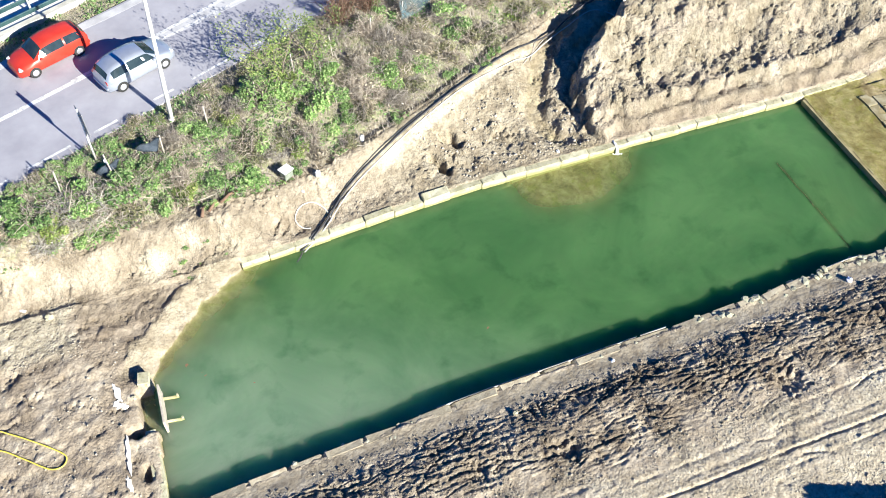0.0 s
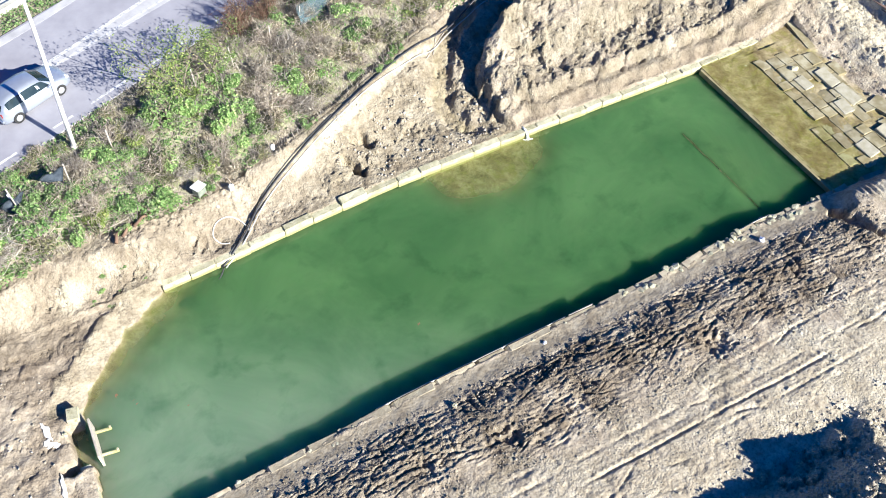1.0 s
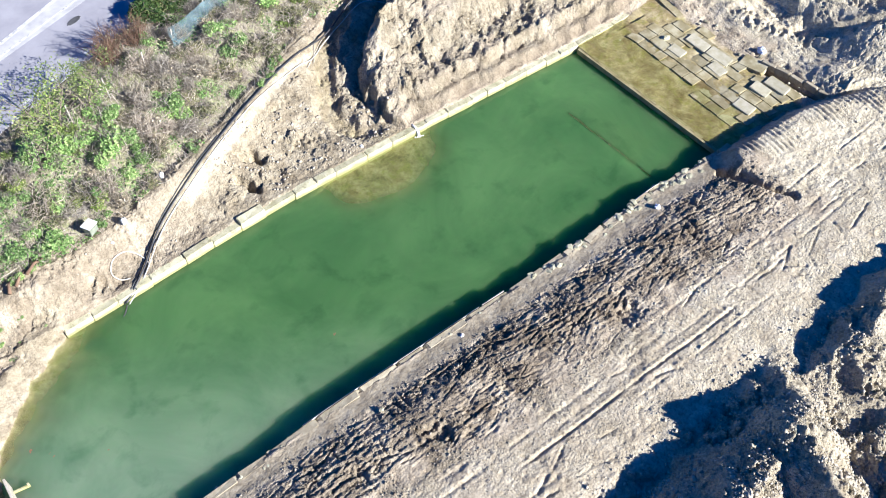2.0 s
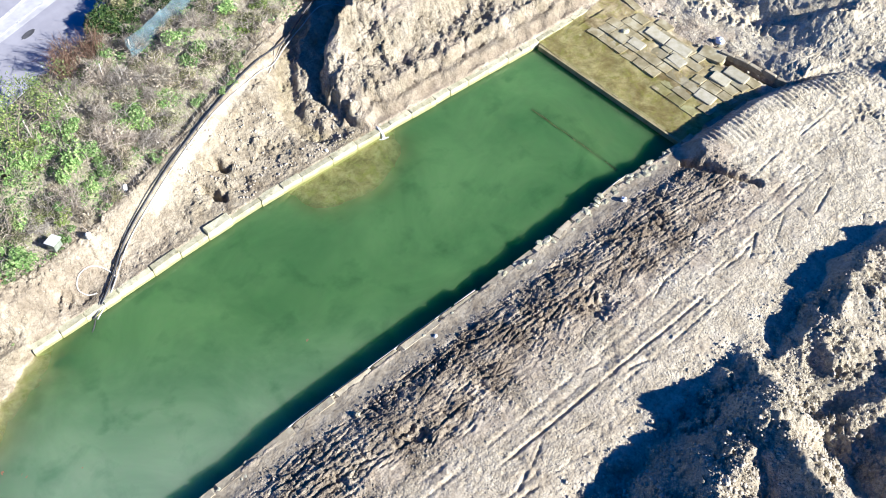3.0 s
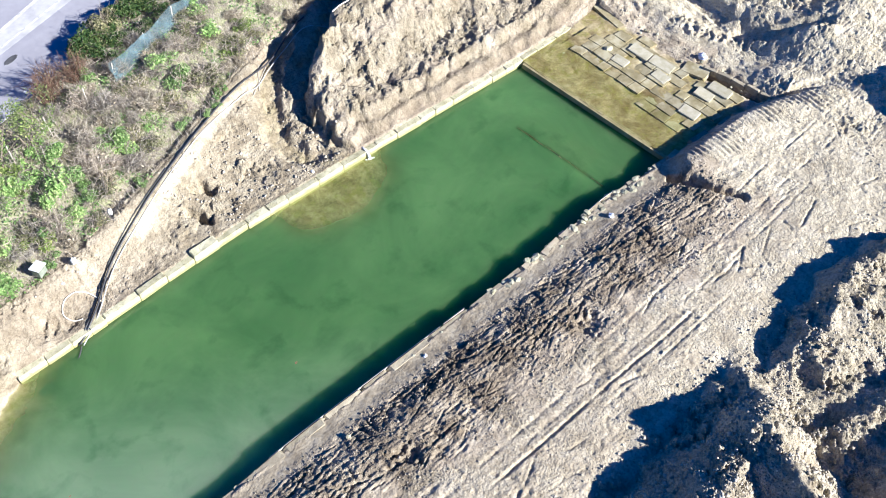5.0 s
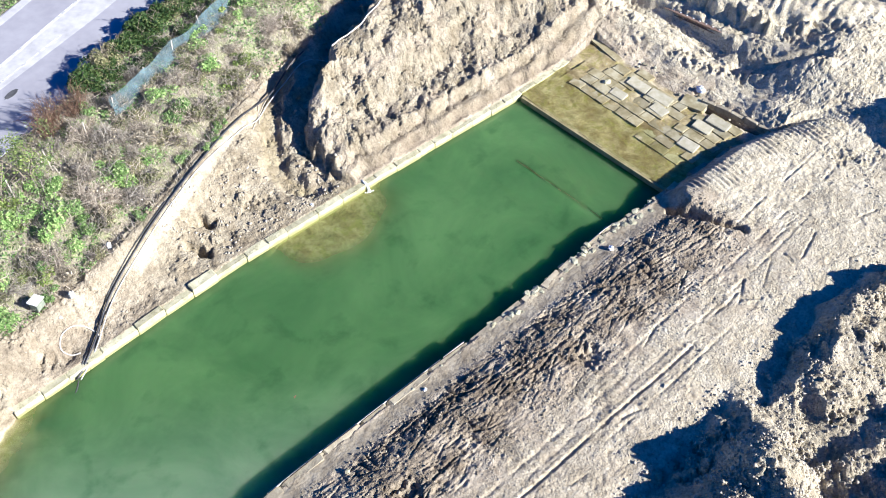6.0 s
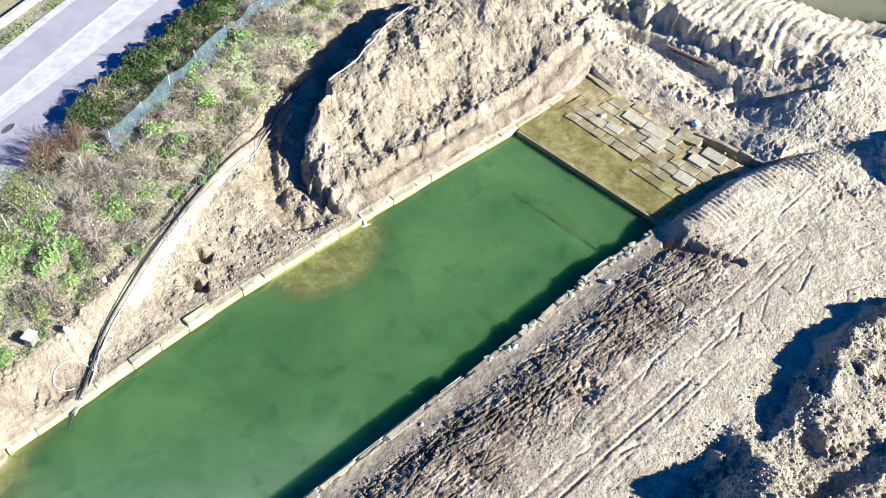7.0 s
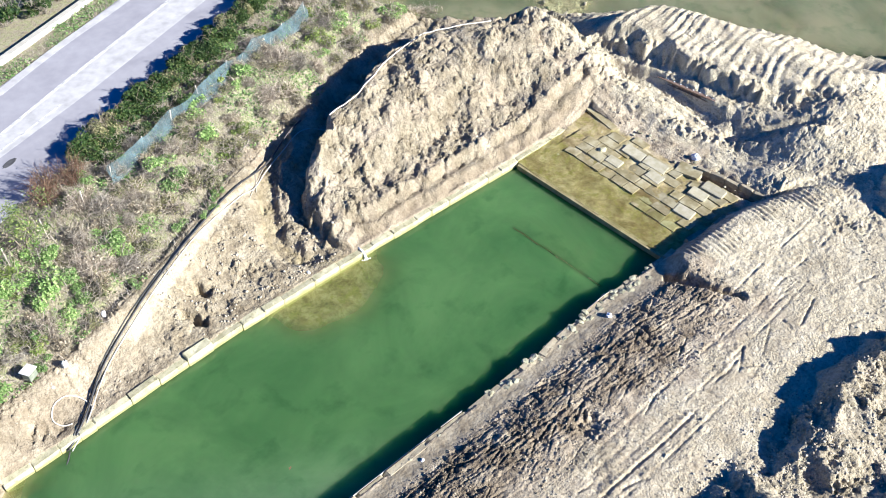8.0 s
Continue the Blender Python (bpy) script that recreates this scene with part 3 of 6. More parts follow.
def water_material(name, deep, pale, murk=1.7, ripple=0.004):
    """Murky water: the deeper it is, the less of its bed shows."""
    m, n, l, b = material(name)
    src = coords(n, l)
    clouds = noise_node(n, l, src, 0.17, 5, 0.6, 0.8)
    spots = noise_node(n, l, src, 0.55, 5, 0.55, 0.3)
    sep = n.new("ShaderNodeSeparateXYZ")
    l.new(src, sep.inputs[0])
    # Pale south-west tone: haze and sky reflection put into the water's colour.
    slant = n.new("ShaderNodeMath")
    slant.operation = "MULTIPLY_ADD"
    slant.inputs[1].default_value = 1.7
    l.new(sep.outputs[1], slant.inputs[0])
    l.new(sep.outputs[0], slant.inputs[2])
    along = n.new("ShaderNodeMapRange")
    along.interpolation_type = "SMOOTHSTEP"
    along.inputs[1].default_value, along.inputs[2].default_value = -40.0, -19.0
    l.new(slant.outputs[0], along.inputs[0])
    west = mix(n, l, along.outputs[0], pale, deep)
    col = mix(n, l, 1.0, west, ramp(n, l, clouds, [(0.32, (0.70, 0.80, 0.78)), (0.68, (1.30, 1.20, 1.25))]), "MULTIPLY")
    col = mix(n, l, 1.0, col, ramp(n, l, spots, [(0.30, (0.68, 0.78, 0.74)), (0.46, (1, 1, 1))]), "MULTIPLY")
    l.new(col, b.inputs["Base Color"])
    b.inputs["Roughness"].default_value, b.inputs["IOR"].default_value = 0.05, 1.33
    b.inputs["Subsurface Weight"].default_value = 1.0
    b.inputs["Subsurface Radius"].default_value = (0.5, 0.8, 0.6)
    b.inputs["Subsurface Scale"].default_value = 5.0
    bump(n, l, noise_node(n, l, src, 2.4, 3), 0.5, ripple, b)
    see = n.new("ShaderNodeBsdfTransparent")
    see.inputs["Color"].default_value = (0.92, 0.95, 0.82, 1)
    depth = n.new("ShaderNodeAttribute")
    depth.attribute_name = "depth"
    fall = n.new("ShaderNodeMath")
    fall.operation = "MULTIPLY"
    fall.inputs[1].default_value = -murk
    l.new(depth.outputs["Fac"], fall.inputs[0])
    power = n.new("ShaderNodeMath")
    power.operation = "EXPONENT"
    l.new(fall.outputs[0], power.inputs[0])
    out = n.new("ShaderNodeMixShader")
    l.new(power.outputs[0], out.inputs["Fac"])
    l.new(b.outputs[0], out.inputs[1])
    l.new(see.outputs[0], out.inputs[2])
    l.new(out.outputs[0], n["Material Output"].inputs["Surface"])
    return m


EARTH = earth_material()
WATER = water_material("green_water", (0.077, 0.172, 0.060), (0.185, 0.27, 0.175), 1.9)
LAKE = water_material("lake_water", (0.19, 0.20, 0.115), (0.19, 0.20, 0.115), 3.0)
def quay_stone():
    """Limestone with grime, and the yellow-green stain that the water leaves."""
    m, n, l, b = material("pale_limestone")
    src = coords(n, l)
    info = n.new("ShaderNodeObjectInfo")
    col = ramp(n, l, noise_node(n, l, src, 2.2, 8, 0.65), [(0.3, (0.36, 0.34, 0.21)), (0.5, (0.50, 0.475, 0.33)), (0.75, (0.61, 0.585, 0.45))])
    grime = ramp(n, l, noise_node(n, l, src, 5.0, 8, 0.7, 0.6), [(0.33, (0.5, 0.47, 0.40)), (0.45, (1.0, 1.0, 1.0)), (0.7, (1.12, 1.11, 1.08))])
    col = mix(n, l, 1.0, col, grime, "MULTIPLY")
    col = mix(n, l, 1.0, col, ramp(n, l, info.outputs["Random"], [(0, (0.80, 0.79, 0.75)), (1, (1.12, 1.12, 1.10))]), "MULTIPLY")
    sep = n.new("ShaderNodeSeparateXYZ")
    l.new(src, sep.inputs[0])
    wob = n.new("ShaderNodeMath")
    wob.operation = "MULTIPLY_ADD"
    wob.inputs[1].default_value = -0.22
    l.new(noise_node(n, l, src, 2.5, 5, 0.6), wob.inputs[0])
    l.new(sep.outputs[2], wob.inputs[2])
    stain = ramp(n, l, wob.outputs[0], [(0.0, (0.9, 0.9, 0.9)), (0.10, (0, 0, 0))])
    col = mix(n, l, stain, col, (0.33, 0.31, 0.12))
    l.new(col, b.inputs["Base Color"])
    b.inputs["Roughness"].default_value = 0.85
    rough_ = bump(n, l, noise_node(n, l, src, 4.0, 6, 0.7), 0.9, 0.06, None)
    bump(n, l, noise_node(n, l, src, 22.0, 5), 0.8, 0.02, b, rough_)
    return m


STONE = quay_stone()
ASPHALT = simple("asphalt", [(0.3, (0.28, 0.275, 0.31)), (0.7, (0.37, 0.365, 0.40))], 0.7, 0.9, 0, 0.004, 60, 8)
LINE = simple("worn_white_line", [(0.34, (0.33, 0.33, 0.34)), (0.5, (0.60, 0.60, 0.60)), (0.62, (0.72, 0.72, 0.72))], 4.0, 0.75, 0, 0.002, 60, 8)


# ---- ground: one sheet to the horizon ----
def axis(lo, hi, step, far):
    inner = np.arange(lo, hi + step / 2, step)
    out, x, g = [], hi, step
    while x < far:
        g *= 1.35
        x += g
        out.append(x)
    left, x, g = [], lo, step
    while x > -far:
        g *= 1.35
        x -= g
        left.append(x)
    return np.r_[left[::-1], inner, out]


GROUND = {}


def build_ground():
    xs, ys_ = axis(-33.5, 33.5, 0.075, 2600.0), axis(-29.5, 21.0, 0.078, 2600.0)
    rows = [np.arange(a, b, step) for a, b, step in ((-29.5, -21.5, 0.082), (-21.5, -17.0, 0.062), (-17.0, -11.0, 0.045), (-11.0, -0.9, 0.105), (-0.9, 11.0, 0.07), (11.0, 21.0, 0.12))]
    ys_ = np.r_[ys_[ys_ < -29.55], np.concatenate(rows), ys_[ys_ > 21.05]]
    gx, gy = np.meshgrid(xs, ys_)
    gz = ground_height(gx, gy)
    far = ease((np.hypot(gx, gy) - 45) / 30)
    gz = gz * (1 - far) + far * np.minimum(gz, 2.2)
    nx, ny = len(xs), len(ys_)
    grit = np.random.RandomState(3).randn(*gz.shape)
    sr, dr = road_sd(gx, gy)
    loose = np.clip(ease((-21.0 - gy) / 1.2) + ease((gx - 19.5) / 1.0) * 0.6 + ease((gy - north_line(gx) - 1.2) / 0.5) * (gx > -0.8) * 0.2 + 0.5 * churn_zone(gx, gy, south_line(gx) - gy, 0 * gx), 0, 1)
    gritty = (0.004 + 0.008 * loose) * (gz > 0.14) * (dr < -1.0) * (1 + 0.8 * perlin(gx / 1.5, gy / 1.5, 95))
    gz = gz + grit * gritty * (np.hypot(gx, gy) < 60)
    GROUND["grid"] = (xs, ys_, gz)
    verts = np.stack([gx, gy, gz], -1).reshape(-1, 3)
    idx = np.arange(nx * ny).reshape(ny, nx)
    quads = np.stack([idx[:-1, :-1], idx[:-1, 1:], idx[1:, 1:], idx[1:, :-1]], -1).reshape(-1, 4)
    me = bpy.data.meshes.new("ground")
    me.vertices.add(len(verts))
    me.vertices.foreach_set("co", verts.ravel())
    me.loops.add(quads.size)
    me.loops.foreach_set("vertex_index", quads.ravel().astype(np.int32))
    me.polygons.add(len(quads))
    me.polygons.foreach_set("loop_start", np.arange(0, quads.size, 4, dtype=np.int32))
    me.update()
    me.validate()
    x, y, z = verts.T
    s, d = road_sd(x, y)
    yn, ys, yb = north_line(x), south_line(x), bank_line(x)
    n = fbm(x, y, 1.6, 4, 90)
    churned = churn_zone(x, y, ys - y, n)
    damp = 0.95 * churned * np.clip(0.62 + 1.2 * n + 0.5 * perlin(x / 4.0, y / 1.6, 97), 0, 1) * (0.5 + 0.5 * ease((x + 13) / 6))
    damp = np.maximum(damp, ease((0.32 - z) / 0.25) * 0.7)
    dg, _ = line_distance(x, y, GULLY)
    damp = np.maximum(damp, 0.9 * ease((0.9 - dg) / 0.5))
    damp = np.maximum(damp, 0.6 * ease((-13.0 - x) / 3) * ease((y - 0.2) / 0.5) * ease((2.2 - y) / 0.8) * np.clip(0.7 + 1.3 * n, 0, 1))
    damp = np.maximum(damp, 0.95 * ease((-19.0 - x) / 2) * ease((y + 5.0) / 2) * ease((0.7 - y) / 1.0) * np.clip(0.75 + n, 0, 1))
    damp = np.maximum(damp, 0.55 * ease((-25.6 - x) / 1.0) * ease((-1.5 - y) / 1.5) * np.clip(0.8 + 1.2 * n, 0, 1))
    damp = np.maximum(damp, 0.75 * ease((y - yn - 0.3) / 0.2) * ease((yn + 1.7 + 0.5 * n - y) / 0.4) * ease((x + 1) / 2) * ease((19 - x) / 2))
    damp = np.maximum(damp, 0.6 * ease((y - yn - 0.2) / 0.2) * ease((yn + 1.0 + 0.7 * n - y) / 0.5) * (x < 0) * (x > -19) * np.clip(0.6 + n, 0, 1))
    silt = ((y < yn) & (y > ys) & (x < 18.4) & (z < 0.58)) * ease((x - 10.5) / 1.0) * ease((18.9 + 0.7 * n - x) / 1.2)
    silt = np.maximum(silt, ((y < yn) & (y > ys) & (x < 11)) * 0.9 * ease((0.0 - z) / 0.15))
    plume = ease((4.2 - np.hypot(x + 2.2, y + 0.3)) / 1.5) * (y < yn)
    silt, damp = np.maximum(silt, plume * (z < 0.1)), damp * (1 - plume)
    silt = np.maximum(silt, 0.25 * ease((0.55 - dg) / 0.3) * (x > -6) * (y > yn) * (z < 1.6))
    turf = ease((y - yb - 0.15 + 0.6 * n) / 0.7) * ease((1.0 - d) / 0.5) * ease((d + 11) / 2)
    turf = np.maximum(turf, ease((d - 7.9) / 0.4) * 0.8)
    clay = 0.85 * ease((y + 2.5 + n) / 1.5) * ease((0.3 - x + n) / 2.0) * (x > -40) * (0.3 + 0.7 * ease((x + 15) / 5))
    clay = np.maximum(clay, 0.6 * ease((x + 0.5) / 1.5) * ease((y - yn - 0.3) / 0.8) * ease((20 - x) / 3) * (y < yb + 1) * np.clip(0.9 + 1.2 * n, 0, 1.6))
    chalk = np.maximum((0.42 + 0.3 * ease((x + 3) / 7)) * ease((-16.2 - y + 1.2 * n) / 1.5) * ease((x + 24) / 4), ease((x - 19.0 + n) / 1.5)) * np.clip(0.88 + 0.45 * n, 0, 1)
    chalk = np.maximum(chalk, 0.8 * ease((x - 11.5 + n) / 1.5) * ease((-11.6 - y) / 0.8))
    chalk = np.maximum(chalk, 0.5 * ease((y - yn - 2.2 + 0.6 * n) / 0.8) * ease((x + 0.5) / 1.0) * (y < yb) * np.clip(0.8 + n, 0, 1))
    clay = np.maximum(clay, 0.7 * ease((ys - 0.1 - y) / 0.2) * ease((y - ys + 1.3) / 0.4) * (x > -24) * (x < 12))
    dh, hside = line_distance(x + 0.2 * n, y + 0.15 * n, HOSE_LINE)
    path = 0.7 * ease((0.36 - np.abs(dh * hside + 0.36)) / 0.25) * ease((x + 13) / 1.5) * ease((-1.2 - x) / 1.5)
    chalk = np.maximum(chalk, 0.95 * path)
    damp, clay = damp * (1 - path), clay * (1 - path)
    cream = 0.8 * ease(-0.25 + 2.2 * perlin(x / 2.3, y / 1.6, 98) + 0.5 * n) * ease((-21.5 - x) / 1.5) * ease((y + 0.6) / 0.6) * ease((3.0 - y) / 1.0)
    rubble = ease((-27.9 - x + 0.8 * n) / 0.8) * ease((y + 3.6) / 1.0) * ease((-0.1 - y) / 0.4)
    dl, wl = line_distance(x, y, WEST_SHORE)
    crust = ease((1.35 + 0.5 * perlin(x / 1.1, y / 1.1, 28) - dl) / 0.15) * (y > -5.3) * (wl < 0) * (x > -27) * ease((0.8 - y) / 0.6)
    chalk = np.maximum(chalk, np.maximum(0.95 * cream, 0.8 * rubble))
    damp, clay = damp * (1 - np.maximum(cream, rubble)) * (1 - 0.7 * crust), np.maximum(clay * (1 - cream) * (1 - rubble), 0.8 * crust)
    heaped = np.clip(0.4 * ease((y - yn - 1.2) / 0.5) * (x > -0.8) * (y < yb) + ease((-21.0 - y) / 1.2) + 0.1 * ease((x - 19.0) / 1.0) + rubble, 0, 1)
    grit_ = np.clip(0.5 + 0.3 * n + 0.55 * churned + 0.45 * heaped + 0.25 * (y > yn), 0.08, 1) * (1 - 0.75 * path)
    beside = ease((ys - y - 0.1) / 0.2) * ease((1.25 - ys + y + 0.3 * n) / 0.3) * (x > -24) * (x < 11.5)
    grit_ = grit_ * (1 - 0.6 * beside)
    me.attributes.new("grit", "FLOAT", "POINT").data.foreach_set("value", grit_.astype(np.float32))
    for key, value in (("chalk", chalk), ("clay", clay), ("damp", damp), ("silt", silt), ("turf", turf)):
        me.attributes.new(key, "FLOAT", "POINT").data.foreach_set("value", np.clip(value, 0, 1).astype(np.float32))
    me.materials.append(EARTH)
    return tagged(new("ground", me), "dug-over pale earth with ruts, clods and spoil heaps", "ground", kind="structure")


build_ground()


def ground_at(x, y):
    """Height of the finished ground, read between its grid points."""
    xs, ys_, gz = GROUND["grid"]
    x, y = np.asarray(x, float), np.asarray(y, float)
    i, j = np.clip(np.searchsorted(xs, x) - 1, 0, len(xs) - 2), np.clip(np.searchsorted(ys_, y) - 1, 0, len(ys_) - 2)
    u, v = (x - xs[i]) / (xs[i + 1] - xs[i]), (y - ys_[j]) / (ys_[j + 1] - ys_[j])
    low = gz[j, i] * (1 - u) + gz[j, i + 1] * u
    return low * (1 - v) + (gz[j + 1, i] * (1 - u) + gz[j + 1, i + 1] * u) * v


# ---- water ----
def build_water(name, x0, x1, y0, y1, step, level, mat, label, deepest=9.0):
    """A level sheet that knows how deep the bed lies under it."""
    xs, ys_ = np.arange(x0, x1 + step / 2, step), np.arange(y0, y1 + step / 2, step)
    gx, gy = np.meshgrid(xs, ys_)
    bed = ground_at(gx, gy)
    idx = np.arange(gx.size).reshape(gx.shape)
    wet = (bed < level + 0.3) & (bed > level - deepest)
    keep = (wet[:-1, :-1] & wet[1:, 1:] & wet[:-1, 1:] & wet[1:, :-1]).ravel() if deepest < 1 else (wet[:-1, :-1] | wet[1:, 1:] | wet[:-1, 1:] | wet[1:, :-1]).ravel()
    quads = np.stack([idx[:-1, :-1], idx[:-1, 1:], idx[1:, 1:], idx[1:, :-1]], -1).reshape(-1, 4)[keep]
    me = bpy.data.meshes.new(name)
    me.from_pydata(np.stack([gx, gy, 0 * gx + level], -1).reshape(-1, 3).tolist(), [], quads.tolist())
    me.attributes.new("depth", "FLOAT", "POINT").data.foreach_set("value", np.clip(level - bed, 0.02, 3).ravel().astype(np.float32))
    me.materials.append(mat)
    return tagged(new(name, me), label, "water", kind="structure")


build_water("water", -27.0, 18.4, -12.3, 0.6, 0.11, 0.0, WATER, "still murky green water filling the basin")
PUDDLE = water_material("shallow_water", (0.23, 0.20, 0.105), (0.23, 0.20, 0.105), 1.6)
build_water("puddle", 11.45, 15.2, -11.3, 0.1, 0.05, 0.385, PUDDLE, "shallow clear water over brown silt on the shelf", 0.5)
build_water("lake", 12.0, 60.0, -26.0, 60.0, 0.8, 0.02, LAKE, "shallow greenish standing water behind the heaps")


# ---- road ----
def strip(bm, s0, s1, d0, d1, z0, z1, bend=None, steps=1):
    """A flat slab along the road."""
    for k in range(steps):
        a, b = s0 + (s1 - s0) * k / steps, s0 + (s1 - s0) * (k + 1) / steps
        f = (lambda s: 0.0) if bend is None else bend
        low = [road_point(a, d0 + f(a), z0), road_point(b, d0 + f(b), z0), road_point(b, d1 + f(b), z0), road_point(a, d1 + f(a), z0)]
        high = [(x, y, z1) for x, y, _ in low]
        v = [bm.verts.new(p) for p in low + high]
        for q in ((4, 5, 6, 7), (0, 4, 7, 3), (1, 2, 6, 5), (0, 1, 5, 4), (3, 7, 6, 2)):
            bm.faces.new([v[i] for i in q])


bm = bmesh.new()
strip(bm, -300, 400, -0.45, 7.95, 3.3, ROAD_Z, steps=70)
tagged(part("road", bm, ASPHALT), "two-lane road of worn grey asphalt", "road", kind="structure")


# ---- masonry of the basin ----
rng = random.Random(11)
WET_STONE = simple("damp_paving_stone", [(0.36, (0.21, 0.175, 0.085)), (0.5, (0.29, 0.25, 0.145)), (0.62, (0.39, 0.355, 0.24))], 1.3, 0.8, 0, 0.02, 20, 7, 0.22)
CONCRETE = simple("grey_concrete", [(0.3, (0.40, 0.38, 0.33)), (0.7, (0.58, 0.56, 0.50))], 2.0, 0.88, 0, 0.01, 30, 7)
WHITE_PLASTER = simple("white_plaster", [(0.3, (0.62, 0.60, 0.55)), (0.7, (0.82, 0.80, 0.76))], 4.0, 0.85, 0, 0.01, 30, 6)
MUD_STONE = simple("muddy_stone", [(0.3, (0.22, 0.185, 0.13)), (0.55, (0.33, 0.29, 0.21)), (0.8, (0.42, 0.385, 0.29))], 3.0, 0.9, 0, 0.03, 14, 7, 0.15)


def block_mesh(name, lx, ly, lz, worn, mat, seed, edge=0.035):
    """A worn squared stone, its base at z 0, its middle at x 0, y 0."""
    bm = bmesh.new()
    bmesh.ops.create_cube(bm, size=1.0)
    bmesh.ops.scale(bm, vec=(lx, ly, lz), verts=bm.verts)
    bmesh.ops.translate(bm, vec=(0, 0, lz / 2), verts=bm.verts)
    bmesh.ops.bevel(bm, geom=bm.edges[:], offset=min(lx, ly, lz) * edge, segments=1, affect="EDGES")
    r = random.Random(seed)
    for v in bm.verts:
        v.co += Vector((r.uniform(-0.5, 0.5), r.uniform(-1, 1), r.uniform(-1, 0.6))) * worn
    me = bpy.data.meshes.new(name)
    bm.to_mesh(me)
    bm.free()
    me.materials.append(mat)
    return me


def place_block(name, mesh, parent, at, turn=0.0, size=(1, 1, 1), tip=(0, 0)):
    ob = new(name, mesh)
    ob.parent = parent
    ob.matrix_basis = pose(*at, tip[0], tip[1], turn) @ Matrix.Diagonal((*size, 1))
    return ob


# north wall: one course of long pale blocks
north_wall = tagged(empty("wall_north", (0, 0, 0)), "low quay wall of long pale limestone blocks, stained yellow at the water", "wall", kind="structure")
NORTH_BLOCKS = [block_mesh("block", 1, 1, 1, 0.022, STONE, 100 + k) for k in range(6)]
joints = [-20.3, -18.9, -17.6, -16.6, -15.8, -13.9, -12.35, -10.75, -9.3, -7.5, -6.2, -5.0, -3.05, -1.45, 0.1, 0.85, 2.25, 3.95, 5.0, 6.3, 7.8, 9.25, 10.3, 11.65, 12.85, 14.5, 16.2, 17.9]
for k, (a, b) in enumerate(zip(joints[:-1], joints[1:])):
    xm, lx = (a + b) / 2, b - a - rng.uniform(0.012, 0.03)
    y0, y1 = float(north_line(a)), float(north_line(b))
    deep = rng.uniform(0.36, 0.50)
    proud = {5: 0.12, 7: 0.14, 4: 0.03}.get(k, 0.0)
    top = 0.42 + rng.uniform(-0.02, 0.03) + proud
    place_block("block", NORTH_BLOCKS[k % 6], north_wall, (xm, (y0 + y1) / 2 + deep / 2 - rng.uniform(0.0, 0.05), -0.55), math.degrees(math.atan2(y1 - y0, b - a)) + rng.uniform(-0.8, 0.8), (lx, deep, top + 0.55))

# south wall: broken coping, ragged towards the east
south_wall = tagged(empty("wall_south", (0, 0, 0)), "low ragged wall top half buried in mud beside the water", "wall", kind="structure")
SOUTH_BLOCKS = [block_mesh("coping", 1, 1, 1, 0.05, MUD_STONE, 200 + k, 0.08) for k in range(6)]
MOSSY_STONE = simple("mossy_rubble_stone", [(0.3, (0.22, 0.20, 0.13)), (0.5, (0.36, 0.35, 0.25)), (0.75, (0.46, 0.44, 0.34))], 2.5, 0.9, 0, 0.03, 14, 7, 0.2)


def rough_stone(seed):
    """A broken stone about one metre across."""
    bm = bmesh.new()
    bmesh.ops.create_icosphere(bm, subdivisions=1, radius=0.6)
    r = random.Random(seed)
    for v in bm.verts:
        v.co = Vector([math.copysign(abs(c) ** 0.75, c) for c in v.co]) * r.uniform(0.7, 1.1)
    me = bpy.data.meshes.new("rubble")
    bm.to_mesh(me)
    bm.free()
    me.materials.append(MOSSY_STONE)
    return me


RUBBLE = [rough_stone(260 + k) for k in range(6)]
x = -26.0
k = 0
while x < 18.5:
    ragged = x > -1.0
    lx = rng.uniform(0.6, 1.5) if ragged else rng.uniform(1.4, 2.6)
    xm = x + lx / 2
    ys0, ys1 = float(south_line(x)), float(south_line(x + lx))
    wide = rng.uniform(0.35, 0.6) if ragged else 0.4
    off = rng.uniform(-0.12, 0.10) if ragged else 0.0
    top = 0.72 + rng.uniform(-0.10, 0.05) if ragged else 0.685 + rng.uniform(-0.015, 0.03)
    place_block("coping", SOUTH_BLOCKS[k % 6], south_wall, (xm, (ys0 + ys1) / 2 - wide / 2 + 0.1 + off, -0.9), math.degrees(math.atan2(ys1 - ys0, lx)) + (rng.uniform(-5, 5) if ragged else 0), (lx * 1.01, wide, top + 0.9))
    x += lx
    k += 1
for i in range(150):
    cx = rng.uniform(-1.5, 11.0) if i < 105 else rng.uniform(-22.0, -1.5)
    g = rng.uniform(0.10, 0.30) if i < 105 else rng.uniform(0.06, 0.16)
    place_block("rubble", RUBBLE[i % 6], south_wall, (cx, float(south_line(cx)) + rng.uniform(-0.55, 0.12), rng.uniform(0.56, 0.70)), rng.uniform(0, 180), (g * 1.4, g, g * 0.7), (rng.uniform(-20, 20), rng.uniform(-20, 20)))
bm = bmesh.new()
